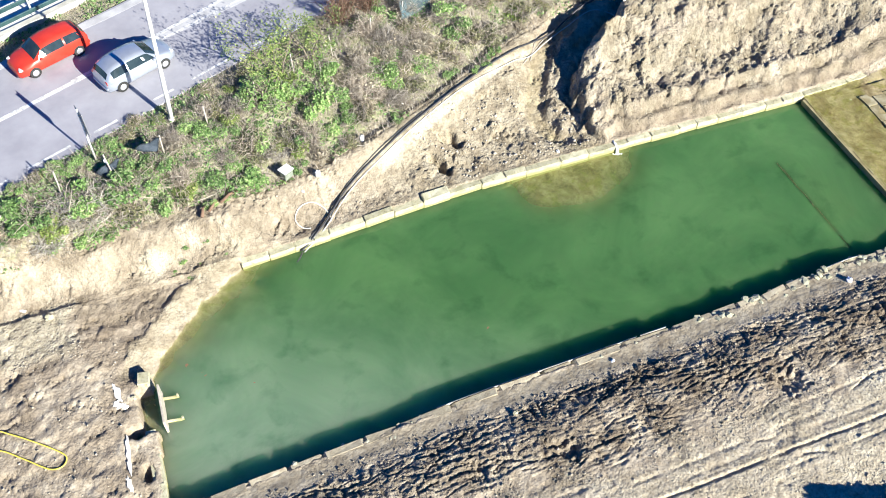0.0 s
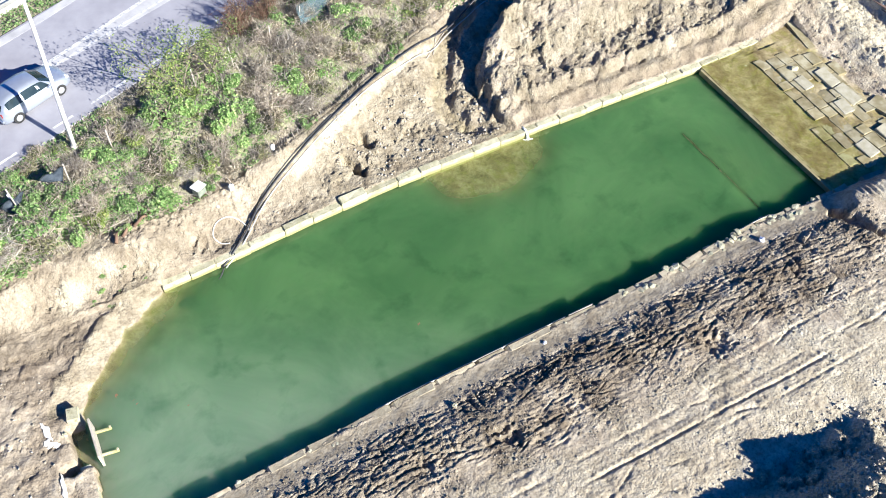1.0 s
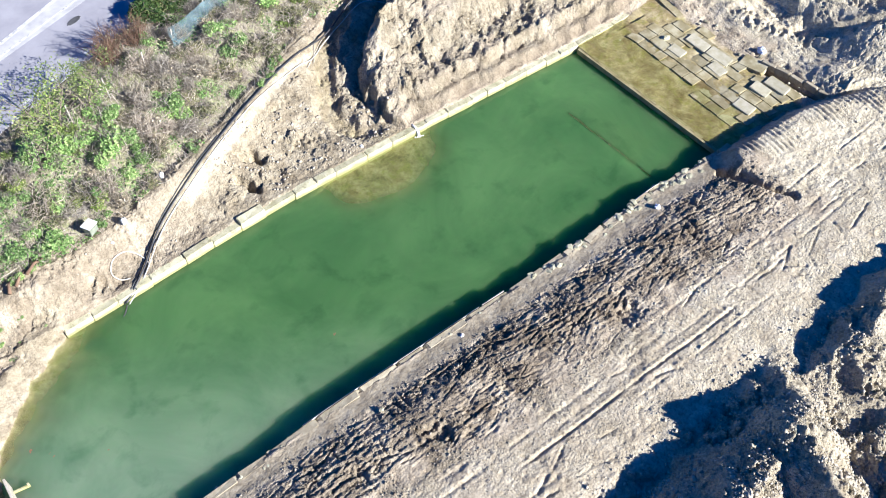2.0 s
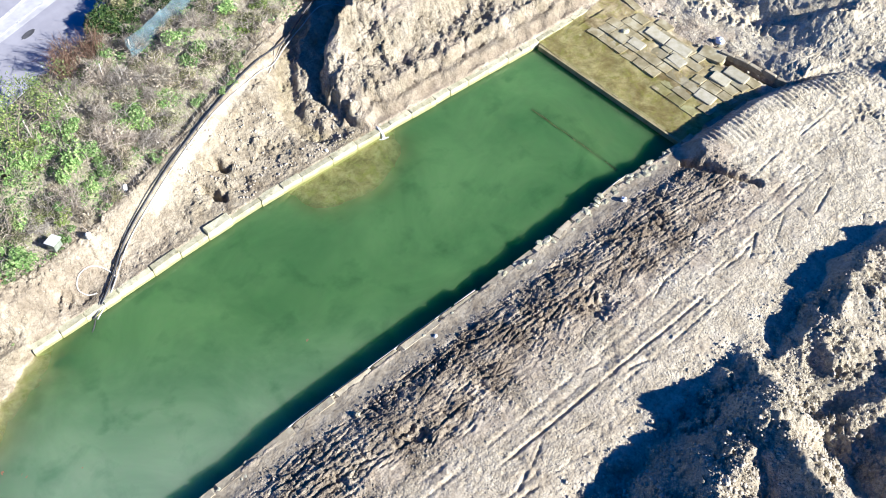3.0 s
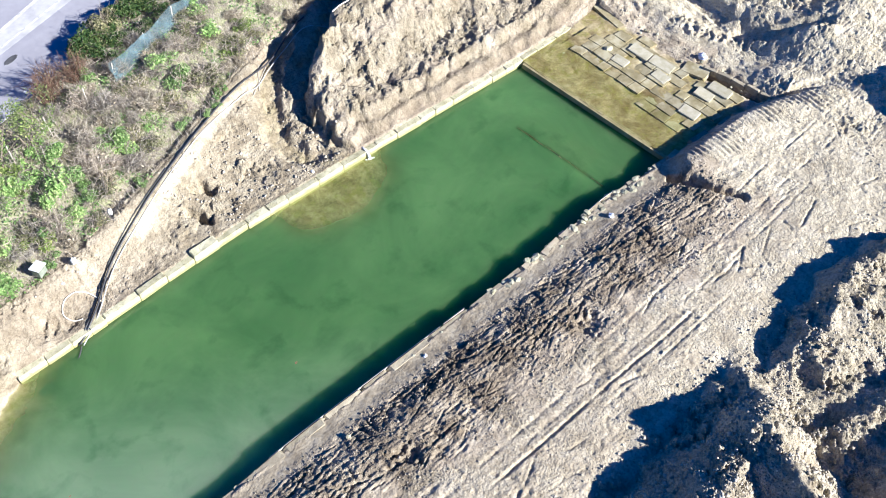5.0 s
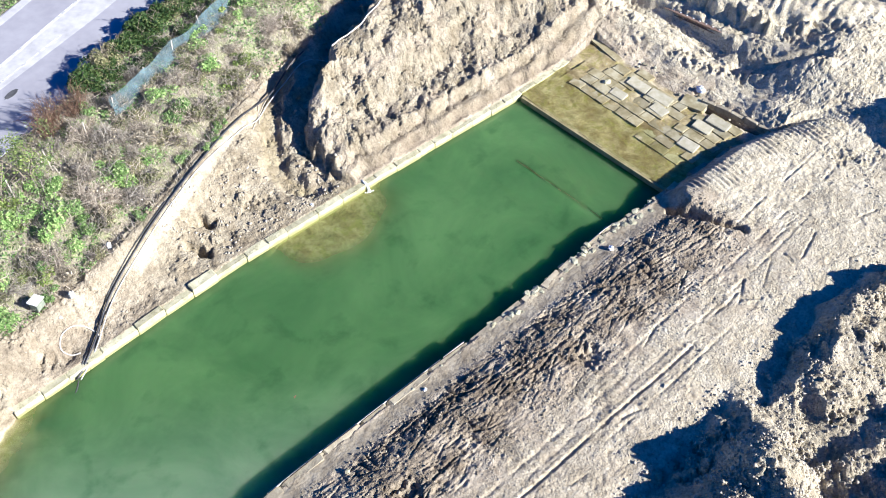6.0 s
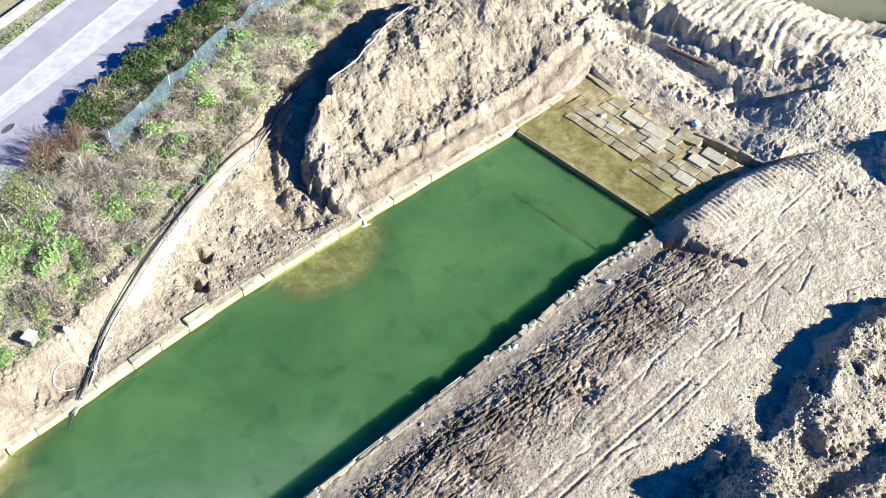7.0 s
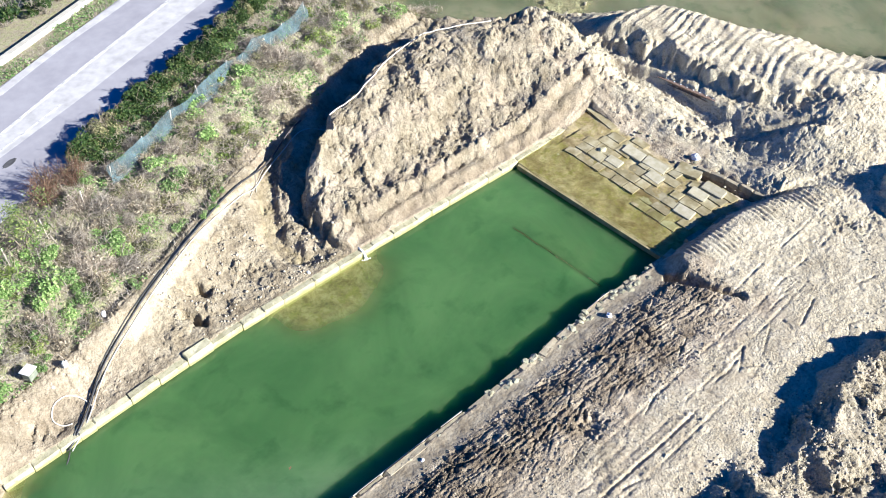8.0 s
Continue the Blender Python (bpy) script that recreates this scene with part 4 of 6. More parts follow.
for a, b in ((-14.2, -4.5), (-4.3, -3.0), (5.6, 7.6)):
    for i in range(8):
        xa, xb = a + (b - a) * i / 8, a + (b - a) * (i + 1) / 8
        ya, yb_ = float(south_line(xa)) + 0.13, float(south_line(xb)) + 0.13
        v = [bm.verts.new(p) for p in ((xa, ya, 0.75), (xb, yb_, 0.75), (xb, yb_ - 0.05, 0.78), (xa, ya - 0.05, 0.78), (xa, ya, 0.3), (xb, yb_, 0.3))]
        bm.faces.new((v[0], v[1], v[2], v[3]))
        bm.faces.new((v[4], v[5], v[1], v[0]))
part("edge_strip", bm, CONCRETE, south_wall, "thin pale cement edge")

# the shelf at the east end: sill stones and paving slabs
shelf = tagged(empty("shelf", (0, 0, 0)), "silted stone shelf with uneven paving slabs at the basin's end", "pavement", kind="structure")
SILT_STONE = simple("silt_covered_stone", [(0.3, (0.21, 0.175, 0.08)), (0.6, (0.33, 0.28, 0.15)), (0.8, (0.41, 0.36, 0.22))], 2.0, 0.7, 0, 0.01, 14, 6)
SILLS = [block_mesh("sill_stone", 1, 1, 1, 0.004, SILT_STONE, 320 + k, 0.012) for k in range(3)]
SLABS = [block_mesh("slab", 1, 1, 1, 0.045, WET_STONE, 300 + k) for k in range(6)]
y = -0.3
k = 0
while y > -10.9:
    ly = rng.choice((2.12, 3.18))
    place_block("sill_stone", SILLS[k % 3], shelf, (11.62 - 0.035 * y, y - ly / 2, -0.75), 92, (ly * 1.0, 0.34, 1.065))
    y -= ly
    k += 1
def shelf_z(px):
    return 0.31 + 0.13 * float(ease((px - 13.6) / 2.2)) + 0.03 * float(ease((px - 15) / 2))


for row, (x0, wide) in enumerate(((13.75, 0.62), (14.4, 0.68), (15.1, 0.70), (15.82, 0.66), (16.5, 0.66), (17.18, 0.68), (17.9, 0.62))):
    y = -0.9 - 0.25 * row + rng.uniform(-0.3, 0.3) - (2.6 if row == 0 else 0.0)
    while y > -10.6 + 0.08 * row:
        ly = rng.uniform(0.62, 1.25)
        gone = rng.random()
        slot = (row == 6 and -7.2 < y < -4.2) or (row in (4, 5) and -8.0 < y < -6.9)
        if not (gone < 0.05 or slot or (row == 0 and gone < 0.45) or (row == 6 and gone < 0.3) or (row < 3 and y < -8.3 and gone < 0.35)):
            top = shelf_z(x0 + wide / 2) + rng.uniform(-0.012, 0.045)
            place_block("slab", SLABS[rng.randrange(6)], shelf, (x0 + wide / 2, y - ly / 2, top - 0.34), 90 + rng.uniform(-3, 3), (ly * 0.97, wide * rng.uniform(0.93, 0.99), 0.36), (rng.uniform(-1.5, 1.5), rng.uniform(-1.5, 1.5)))
        y -= ly + rng.uniform(0.0, 0.04)
PALE_SLAB = block_mesh("slab", 1, 1, 1, 0.03, simple("dry_paving_stone", [(0.3, (0.33, 0.30, 0.20)), (0.6, (0.44, 0.41, 0.31)), (0.8, (0.52, 0.49, 0.40))], 2.5, 0.85, 0, 0.02, 20, 7, 0.15), 340)
for cx, cy, lx, ly, turn, z in ((17.15, -4.3, 0.74, 1.45, 2, 0.52), (17.25, -5.85, 0.76, 1.55, 3, 0.51), (16.4, -6.5, 0.70, 1.05, -4, 0.50), (17.95, -9.5, 0.74, 1.4, 3, 0.56), (17.05, -9.1, 0.72, 1.1, 4, 0.53), (15.4, -9.45, 0.74, 1.15, 2, 0.47), (18.25, -0.75, 0.5, 2.4, -7, 0.50), (18.35, -7.5, 1.0, 1.5, 12, 0.50), (15.75, -4.0, 0.66, 1.0, 2, 0.47)):
    place_block("slab", PALE_SLAB if cx < 18.05 or cy < -9 else SLABS[2], shelf, (cx, cy, shelf_z(cx) + z - 0.42 - 0.28), turn, (lx, ly, 0.3), (rng.uniform(-4, 4), rng.uniform(-3, 3)))
for i in range(80):
    cx, cy = rng.uniform(13.9, 19.4), rng.uniform(-10.8, -0.8)
    g = rng.uniform(0.06, 0.22)
    place_block("loose_stone", RUBBLE[i % 6], shelf, (cx, cy, 0.27 + 0.04 * (cx - 14)), rng.uniform(0, 180), (g, g * rng.uniform(0.5, 0.9), g * 0.6), (rng.uniform(-15, 15), rng.uniform(-15, 15)))
for i in range(5):
    place_block("wall_stone", SOUTH_BLOCKS[i % 6], shelf, (18.9 + 0.17 * i + rng.uniform(-0.03, 0.03), -8.1 - 0.86 * i, 0.30), 101 + rng.uniform(-4, 4), (rng.uniform(0.75, 0.95), rng.uniform(0.2, 0.3), rng.uniform(0.36, 0.46)), (rng.uniform(-4, 4), rng.uniform(-4, 4)))

# west end: short wall, pier and the wooden sluice board
west_wall = tagged(empty("wall_west", (0, 0, 0)), "low block wall with a broken gap at the basin's shallow end", "wall", kind="structure")
for i, (cy, ly) in enumerate(((-8.6, 1.2), (-9.9, 1.35), (-11.2, 1.2))):
    place_block("block", NORTH_BLOCKS[i], west_wall, (-25.95 - 0.03 * i, cy, -0.5), 89, (ly, 0.46, 1.05 + 0.04 * i))
place_block("block", NORTH_BLOCKS[4], west_wall, (-25.75, -5.55, -0.3), 80, (0.62, 0.5, 1.15))
BOARD = simple("weathered_board", [(0.3, (0.35, 0.31, 0.25)), (0.7, (0.55, 0.50, 0.42))], 5.0, 0.85, 0, 0.006, 40, 6)
sluice = tagged(empty("sluice_gate", (-25.3, -7.1, 0)), "weathered upright board gate held by two pale struts in the water", "gate")


def box_part(name, lx, ly, lz, at, mat, parent, turn=0.0, tip=0.0, bevel=0.01, label=""):
    bm = bmesh.new()
    bmesh.ops.create_cube(bm, size=1.0)
    bmesh.ops.scale(bm, vec=(lx, ly, lz), verts=bm.verts)
    if bevel:
        bmesh.ops.bevel(bm, geom=bm.edges[:], offset=bevel, segments=1, affect="EDGES")
    ob = part(name, bm, mat, parent, label)
    ob.matrix_basis = pose(*at, 0, tip, turn)
    return ob


box_part("board", 0.10, 1.95, 1.5, (0.05, 0, 0.15), BOARD, sluice, -2)
for sy in (-0.55, 0.62):
    box_part("strut", 0.7, 0.10, 0.12, (0.38, sy, 0.10), STONE, sluice, -4, 8)
    box_part("stake", 0.09, 0.09, 0.9, (0.74, sy - 0.02, -0.2), STONE, sluice)
# plaster spills and the trodden path edge
plaster = tagged(empty("plaster_spill", (0, 0, 0)), "splash of white plaster dried on the mud", "spill")
for cx, cy, lx, ly, turn in ((-26.95, -5.8, 0.35, 1.1, 12), (-27.0, -6.4, 0.5, 0.45, 40), (-26.75, -6.6, 0.3, 0.35, 10), (-26.95, -9.0, 0.22, 2.2, -3), (-27.1, -10.3, 0.25, 0.8, 10)):
    bm = bmesh.new()
    r = random.Random(int(cx * -100 + ly * 77))
    ring = [(math.cos(q * math.tau / 22) * lx / 2 * r.uniform(0.35, 1.25), math.sin(q * math.tau / 22) * ly / 2 * r.uniform(0.7, 1.15)) for q in range(22)]
    zc = float(ground_at(cx, cy))
    low = [bm.verts.new((*p, 0)) for p in ring]
    high = [bm.verts.new((p[0] * 0.85, p[1] * 0.9, 0.07)) for p in ring]
    bm.faces.new(high)
    for q in range(22):
        bm.faces.new((low[q], low[(q + 1) % 22], high[(q + 1) % 22], high[q]))
    ob = part("patch", bm, WHITE_PLASTER, plaster)
    ob.matrix_basis = pose(cx, cy, zc, 0, 0, turn)


# ---- road furniture ----
def ground_z(x, y):
    return float(ground_at(x, y))


PALE_ASPHALT = simple("sun_bleached_asphalt", [(0.3, (0.38, 0.375, 0.385)), (0.7, (0.56, 0.555, 0.56))], 1.4, 0.9, 0, 0.003, 60, 8)
DARK_PATCH = simple("tar_patch", [(0.3, (0.04, 0.04, 0.045)), (0.7, (0.10, 0.10, 0.105))], 3.0, 0.8, 0, 0.003, 60, 6)
RAIL_GREEN = simple("dark_green_rail", [(0.3, (0.02, 0.055, 0.06)), (0.7, (0.05, 0.10, 0.105))], 3.0, 0.5, 0.3)
GALVANISED = simple("galvanised_steel", [(0.3, (0.55, 0.55, 0.55)), (0.7, (0.72, 0.72, 0.72))], 5.0, 0.5, 0.5)
POLE_PAINT = simple("pale_painted_steel", [(0.3, (0.66, 0.65, 0.62)), (0.7, (0.82, 0.81, 0.78))], 3.0, 0.55)
SIGN_BACK = simple("dull_grey_sheet", [(0.3, (0.22, 0.22, 0.24)), (0.7, (0.34, 0.34, 0.36))], 4.0, 0.5, 0.4)


def road_mark(name, mat, label, pieces, lift):
    bm = bmesh.new()
    for s0, s1, d0, d1, bend, steps in pieces:
        strip(bm, s0, s1, d0, d1, ROAD_Z - 0.01, ROAD_Z + lift, bend, steps)
    return tagged(part(name, bm, mat), label, "road marking", kind="structure")


def spread(s):
    return float(np.interp(s, [4, 26, 60], [0.0, 0.85, 1.1]))


def taper(name, mat, label, lines, lift):
    """Painted lines whose two edges run apart along the road."""
    bm = bmesh.new()
    for s0, s1, near, far in lines:
        knots = [k for k in (s0, 4.0, 26.0, 60.0, s1) if s0 <= k <= s1]
        rows = [[bm.verts.new(road_point(k, near(k), ROAD_Z + lift)), bm.verts.new(road_point(k, far(k), ROAD_Z + lift))] for k in sorted(set(knots))]
        rows_low = [[bm.verts.new(road_point(k, near(k), ROAD_Z - 0.01)), bm.verts.new(road_point(k, far(k), ROAD_Z - 0.01))] for k in sorted(set(knots))]
        for i in range(len(rows) - 1):
            bm.faces.new((rows[i][0], rows[i + 1][0], rows[i + 1][1], rows[i][1]))
            for e in (0, 1):
                bm.faces.new((rows[i][e], rows[i + 1][e], rows_low[i + 1][e], rows_low[i][e]))
    bmesh.ops.recalc_face_normals(bm, faces=bm.faces[:])
    return tagged(part(name, bm, mat), label, "road marking", kind="structure")


taper("median", PALE_ASPHALT, "pale worn strip between the lanes", [(4.0, 90.0, lambda s: 3.95 - 1.25 * spread(s), lambda s: 4.0 + 0.9 * spread(s))], 0.004)
taper("centre_line", LINE, "worn white centre lines that part towards the east", [(-60.0, 4.0, lambda s: 3.9, lambda s: 4.15), (4.0, 90.0, lambda s: 4.0 + 0.9 * spread(s), lambda s: 4.20 + 0.9 * spread(s)), (4.0, 24.0, lambda s: 3.88 - 0.5 * spread(s), lambda s: 3.99 - 0.5 * spread(s))], 0.009)
road_mark("edge_line", LINE, "broken worn white edge line", [(a, a + w, 0.0, 0.13, None, 1) for a, w in ((-9, 4), (-4.2, 2.6), (-0.6, 2.3), (3.0, 1.3), (6.4, 1.2), (8.7, 2.2), (12.5, 2.6), (17, 2.4), (21, 3.0), (25.6, 2.4), (29.8, 2.2), (33.5, 2.0), (37.4, 2.5), (43, 4))], 0.008)
road_mark("gutter", PALE_ASPHALT, "pale dusty strip along the far edge of the road", [(-60, 90, 7.35, 7.9, lambda s: 0.10 * math.sin(s * 0.5), 200)], 0.006)
for name, label, (px, py), (lx, ly) in (("manhole_cover", "dark round manhole cover in the road", (-11.6, 15.53), (0.95, 0.42)), ("tar_patch", "dark tar patch on the asphalt", (-25.6, 15.13), (1.1, 0.28))):
    bm = bmesh.new()
    ring = [(math.cos(q * math.tau / 20) * lx / 2 * (1 + 0.12 * math.sin(q * 2.7)), math.sin(q * math.tau / 20) * ly / 2) for q in range(20)]
    low, high = [bm.verts.new((*p, -0.01)) for p in ring], [bm.verts.new((p[0] * 0.95, p[1] * 0.95, 0.012)) for p in ring]
    bm.faces.new(high)
    for q in range(20):
        bm.faces.new((low[q], low[(q + 1) % 20], high[(q + 1) % 20], high[q]))
    ob = tagged(part(name, bm, DARK_PATCH), label, name.replace("_", " "))
    ob.matrix_basis = pose(px, py, ROAD_Z, 0, 0, ROAD_TURN)

# concrete kerb wall, footway and railing on the far side
bm = bmesh.new()
strip(bm, -80, 120, 9.45, 9.85, 3.2, 3.78, steps=40)
tagged(part("parapet", bm, CONCRETE), "low pale concrete kerb wall along the far verge", "wall", kind="structure")
bm = bmesh.new()
strip(bm, -80, 16, 9.85, 12.6, 3.2, 3.6, steps=12)
tagged(part("footway", bm, WHITE_PLASTER), "pale concrete footway behind the railing", "pavement", kind="structure")


def tube(name, points, radius, mat, parent=None, sides=8, label="", closed_ends=True):
    """A round bar through the points; radius may be a number or one for each point."""
    bm = bmesh.new()
    rings = []
    pts = [Vector(p) for p in points]
    for i, p in enumerate(pts):
        ahead = (pts[min(i + 1, len(pts) - 1)] - pts[max(i - 1, 0)]).normalized()
        side = ahead.cross(Vector((0, 0, 1)))
        side = side.normalized() if side.length > 1e-3 else Vector((1, 0, 0))
        up = side.cross(ahead)
        r = radius[i] if isinstance(radius, (list, tuple)) else radius
        rings.append([bm.verts.new(p + (side * math.cos(q * math.tau / sides) + up * math.sin(q * math.tau / sides)) * r) for q in range(sides)])
    for a, b in zip(rings[:-1], rings[1:]):
        for q in range(sides):
            bm.faces.new((a[q], a[(q + 1) % sides], b[(q + 1) % sides], b[q]))
    if closed_ends:
        bm.faces.new(rings[0][::-1])
        bm.faces.new(rings[-1])
    return part(name, bm, mat, parent, label, smooth=True)


railing = tagged(empty("railing", road_point(0, 10.05, 3.55), ROAD_TURN), "dark green two-bar steel railing on pale posts", "railing")
for zz, dd in ((0.45, 0.0), (1.0, 0.3)):
    ob = box_part("rail", 34.0, 0.10, 0.26, (-3.0, dd, zz), RAIL_GREEN, railing, 0, 0, 0.03)
for k in range(17):
    box_part("post", 0.10, 0.12, 1.15, (-19.5 + 2.05 * k, 0.16, 0.55), GALVANISED, railing, 0, 0, 0.01)


# lamp post beside the road, leaning a little
lamp_post = tagged(empty("lamp_post", (-21.52, 6.98, 3.3)), "tall slender pale steel lamp post beside the road", "pole")
tube("pole", [(0, 0, 0), (0.13, 0.0, 2.4), (0.27, 0.02, 4.8), (0.42, 0.02, 7.4), (0.52, 0.02, 9.6)], [0.115, 0.105, 0.095, 0.085, 0.075], POLE_PAINT, lamp_post, 12)
tube("base_collar", [(0, 0, 0), (0.01, 0, 0.32)], 0.16, CONCRETE, lamp_post, 12)

# road sign seen on edge
sign = tagged(empty("road_sign", (-25.45, 5.54, 3.35)), "grey-backed road sign panel on a thin steel post", "sign")
tube("post", [(0, 0, 0), (0.06, 0.0, 3.5)], 0.045, POLE_PAINT, sign, 8)
box_part("panel", 0.04, 0.85, 1.45, (0.1, 0.0, 2.7), SIGN_BACK, sign, ROAD_TURN - 6)
ob = box_part("clamp", 0.09, 0.12, 0.06, (0.05, 0.0, 2.2), GALVANISED, sign)
ob = box_part("clamp", 0.09, 0.12, 0.06, (0.05, 0.0, 3.1), GALVANISED, sign)
stake = tagged(tube("short_post", [(-24.95, 5.0, 3.1), (-25.05, 5.0, 3.9)], 0.05, POLE_PAINT), "short pale stub post in the grass by the road", "post")

# fence: bleached stakes, and the torn windbreak net on them
STAKE = simple("bleached_wood", [(0.3, (0.34, 0.30, 0.25)), (0.7, (0.52, 0.48, 0.42))], 6.0, 0.85, 0, 0.004, 50)


def net_material():
    m, n, l, b = material("blue_green_net")
    src = coords(n, l)
    l.new(ramp(n, l, noise_node(n, l, src, 3.0, 5), [(0.3, (0.06, 0.11, 0.135)), (0.7, (0.13, 0.20, 0.225))]), b.inputs["Base Color"])
    b.inputs["Roughness"].default_value = 0.8
    see = n.new("ShaderNodeBsdfTransparent")
    out = n.new("ShaderNodeMixShader")
    l.new(ramp(n, l, noise_node(n, l, src, 1.3, 6), [(0.35, (0.30,) * 3), (0.65, (0.75,) * 3)]), out.inputs["Fac"])
    l.new(b.outputs[0], out.inputs[1])
    l.new(see.outputs[0], out.inputs[2])
    l.new(out.outputs[0], n["Material Output"].inputs["Surface"])
    return m


NET = net_material()
fence = tagged(empty("fence", (0, 0, 0)), "line of bleached stakes with a sagging blue-green windbreak net", "fence")
post_rng = random.Random(5)
fence_line = [(-30.0, 3.1), (-27.3, 3.9), (-24.8, 4.3), (-22.3, 4.9), (-19.9, 6.1), (-17.2, 7.1), (-14.9, 8.1), (-12.6, 8.95), (-10.2, 9.8), (-8.1, 10.85), (-5.6, 11.9), (-3.3, 12.8), (-0.8, 13.85), (1.75, 14.85), (4.2, 15.6), (6.75, 16.1), (9.2, 17.1)]
for i, (fx, fy) in enumerate(fence_line):
    z0 = ground_z(fx, fy)
    tube("stake", [(fx, fy, z0 - 0.2), (fx + post_rng.uniform(-0.12, 0.12), fy + post_rng.uniform(-0.1, 0.1), z0 + (post_rng.uniform(1.3, 1.7) if i < 9 else post_rng.uniform(0.95, 1.1)))], 0.036, STAKE, fence, 6)
bm = bmesh.new()
cols = []
steps = 90
pts = np.array(fence_line[9:], float)
u = np.linspace(0, len(pts) - 1, steps)
for q in u:
    k = min(int(q), len(pts) - 2)
    fx, fy = pts[k] + (pts[k + 1] - pts[k]) * (q - k)
    z0 = ground_z(fx, fy)
    sag = math.sin((q - k) * math.pi)
    lean = -0.55 - 0.25 * math.sin(q * 2.1)
    col = []
    for j in range(7):
        t = j / 6
        bulge = 0.16 * math.sin(t * 3 + q * 3.3)
        col.append(bm.verts.new((fx + lean * 0.35 * (1 - t) + 0.08 * math.sin(q * 7 + j), fy + lean * (1 - t) * 0.9 + bulge * 0.4, z0 + 0.05 + t * (0.98 - 0.2 * sag + 0.1 * math.sin(q * 4)))))
    cols.append(col)
for a, b in zip(cols[:-1], cols[1:]):
    for j in range(6):
        bm.faces.new((a[j], b[j], b[j + 1], a[j + 1]))
part("net", bm, NET, fence, "translucent blue-green net, slack and torn", smooth=True)

DARK_CLOTH = simple("faded_blue_cloth", [(0.3, (0.075, 0.10, 0.135)), (0.7, (0.15, 0.18, 0.22))], 5.0, 0.8, 0, 0.01, 20)


def torn_sheet(at, corners, label):
    """A scrap of sheeting caught on a stake."""
    bm = bmesh.new()
    n = 8
    a, b, c = (Vector(p) for p in corners)
    rows = []
    for i in range(n + 1):
        row = []
        for j in range(n + 1 - i):
            p = a + (b - a) * (i / n) + (c - a) * (j / n)
            row.append(bm.verts.new(p + Vector((0, 0, 0.07 * math.sin(i * 1.4 + j * 0.9) - 0.12 * math.sin(math.pi * i / n) * math.sin(math.pi * j / n)))))
        rows.append(row)
    for i in range(n):
        for j in range(n - i):
            bm.faces.new((rows[i][j], rows[i + 1][j], rows[i][j + 1]))
            if j < n - i - 1:
                bm.faces.new((rows[i + 1][j], rows[i + 1][j + 1], rows[i][j + 1]))
    bmesh.ops.solidify(bm, geom=bm.faces[:], thickness=0.012)
    ob = tagged(part("torn_sheet", bm, DARK_CLOTH, smooth=True), label, "sheet")
    ob.matrix_basis = pose(*at)
    return ob


torn_sheet((-22.25, 4.9, 4.45), ((0, 0, 0.05), (-1.35, 0.15, -0.35), (-0.35, -0.15, -0.75)), "dark blue torn sheet hanging from a fence stake")
torn_sheet((-24.55, 4.4, 4.0), ((0.3, 0.1, 0.25), (-1.0, 0.1, -0.2), (-0.4, -0.3, -0.75)), "dark blue crumpled sheet caught on a fence stake")


# ---- plants ----
def leaf_material(name, dark, light, dry=None, shift=0.25, thin=0.22):
    m, n, l, b = material(name)
    geo = n.new("ShaderNodeNewGeometry")
    info = n.new("ShaderNodeObjectInfo")
    col = ramp(n, l, geo.outputs["Random Per Island"], [(0.0, dark), (0.75, light)] + ([(1.0, dry)] if dry else []))
    col = mix(n, l, 1.0, col, ramp(n, l, info.outputs["Random"], [(0.0, (1 - shift, 1 - shift, 1 - shift)), (1.0, (1 + shift, 1 + shift * 0.7, 1 + shift * 0.4))]), "MULTIPLY")
    l.new(col, b.inputs["Base Color"])
    b.inputs["Roughness"].default_value = 0.6
    b.inputs["Specular IOR Level"].default_value = 0.3
    through_leaf = n.new("ShaderNodeBsdfTranslucent")
    l.new(col, through_leaf.inputs["Color"])
    out = n.new("ShaderNodeMixShader")
    out.inputs["Fac"].default_value = thin
    l.new(b.outputs[0], out.inputs[1])
    l.new(through_leaf.outputs[0], out.inputs[2])
    l.new(out.outputs[0], n["Material Output"].inputs["Surface"])
    return m


GREEN_LEAF = leaf_material("fresh_green_leaf", (0.12, 0.24, 0.07), (0.31, 0.48, 0.17), (0.52, 0.60, 0.31))
OLIVE_LEAF = leaf_material("olive_leaf", (0.13, 0.145, 0.075), (0.30, 0.31, 0.165), (0.46, 0.42, 0.28))
DARK_LEAF = leaf_material("dark_green_leaf", (0.02, 0.055, 0.018), (0.07, 0.125, 0.036), (0.15, 0.19, 0.07))
YELLOW_LEAF = leaf_material("yellow_green_leaf", (0.13, 0.20, 0.05), (0.27, 0.36, 0.11), (0.43, 0.46, 0.19))
STRAW = leaf_material("straw", (0.30, 0.265, 0.20), (0.52, 0.475, 0.38), (0.66, 0.62, 0.53))
GREY_TWIG = leaf_material("grey_twig", (0.30, 0.265, 0.225), (0.50, 0.46, 0.405), (0.62, 0.58, 0.52))
PALE_TWIG = leaf_material("pale_dead_twig", (0.42, 0.39, 0.34), (0.62, 0.58, 0.52), (0.74, 0.70, 0.64), 0.1)
RUST_TWIG = leaf_material("rust_brown_twig", (0.15, 0.09, 0.06), (0.29, 0.19, 0.14), (0.40, 0.30, 0.23))
BARK = simple("grey_brown_bark", [(0.3, (0.13, 0.105, 0.08)), (0.7, (0.27, 0.23, 0.18))], 9.0, 0.9, 0, 0.01, 40)


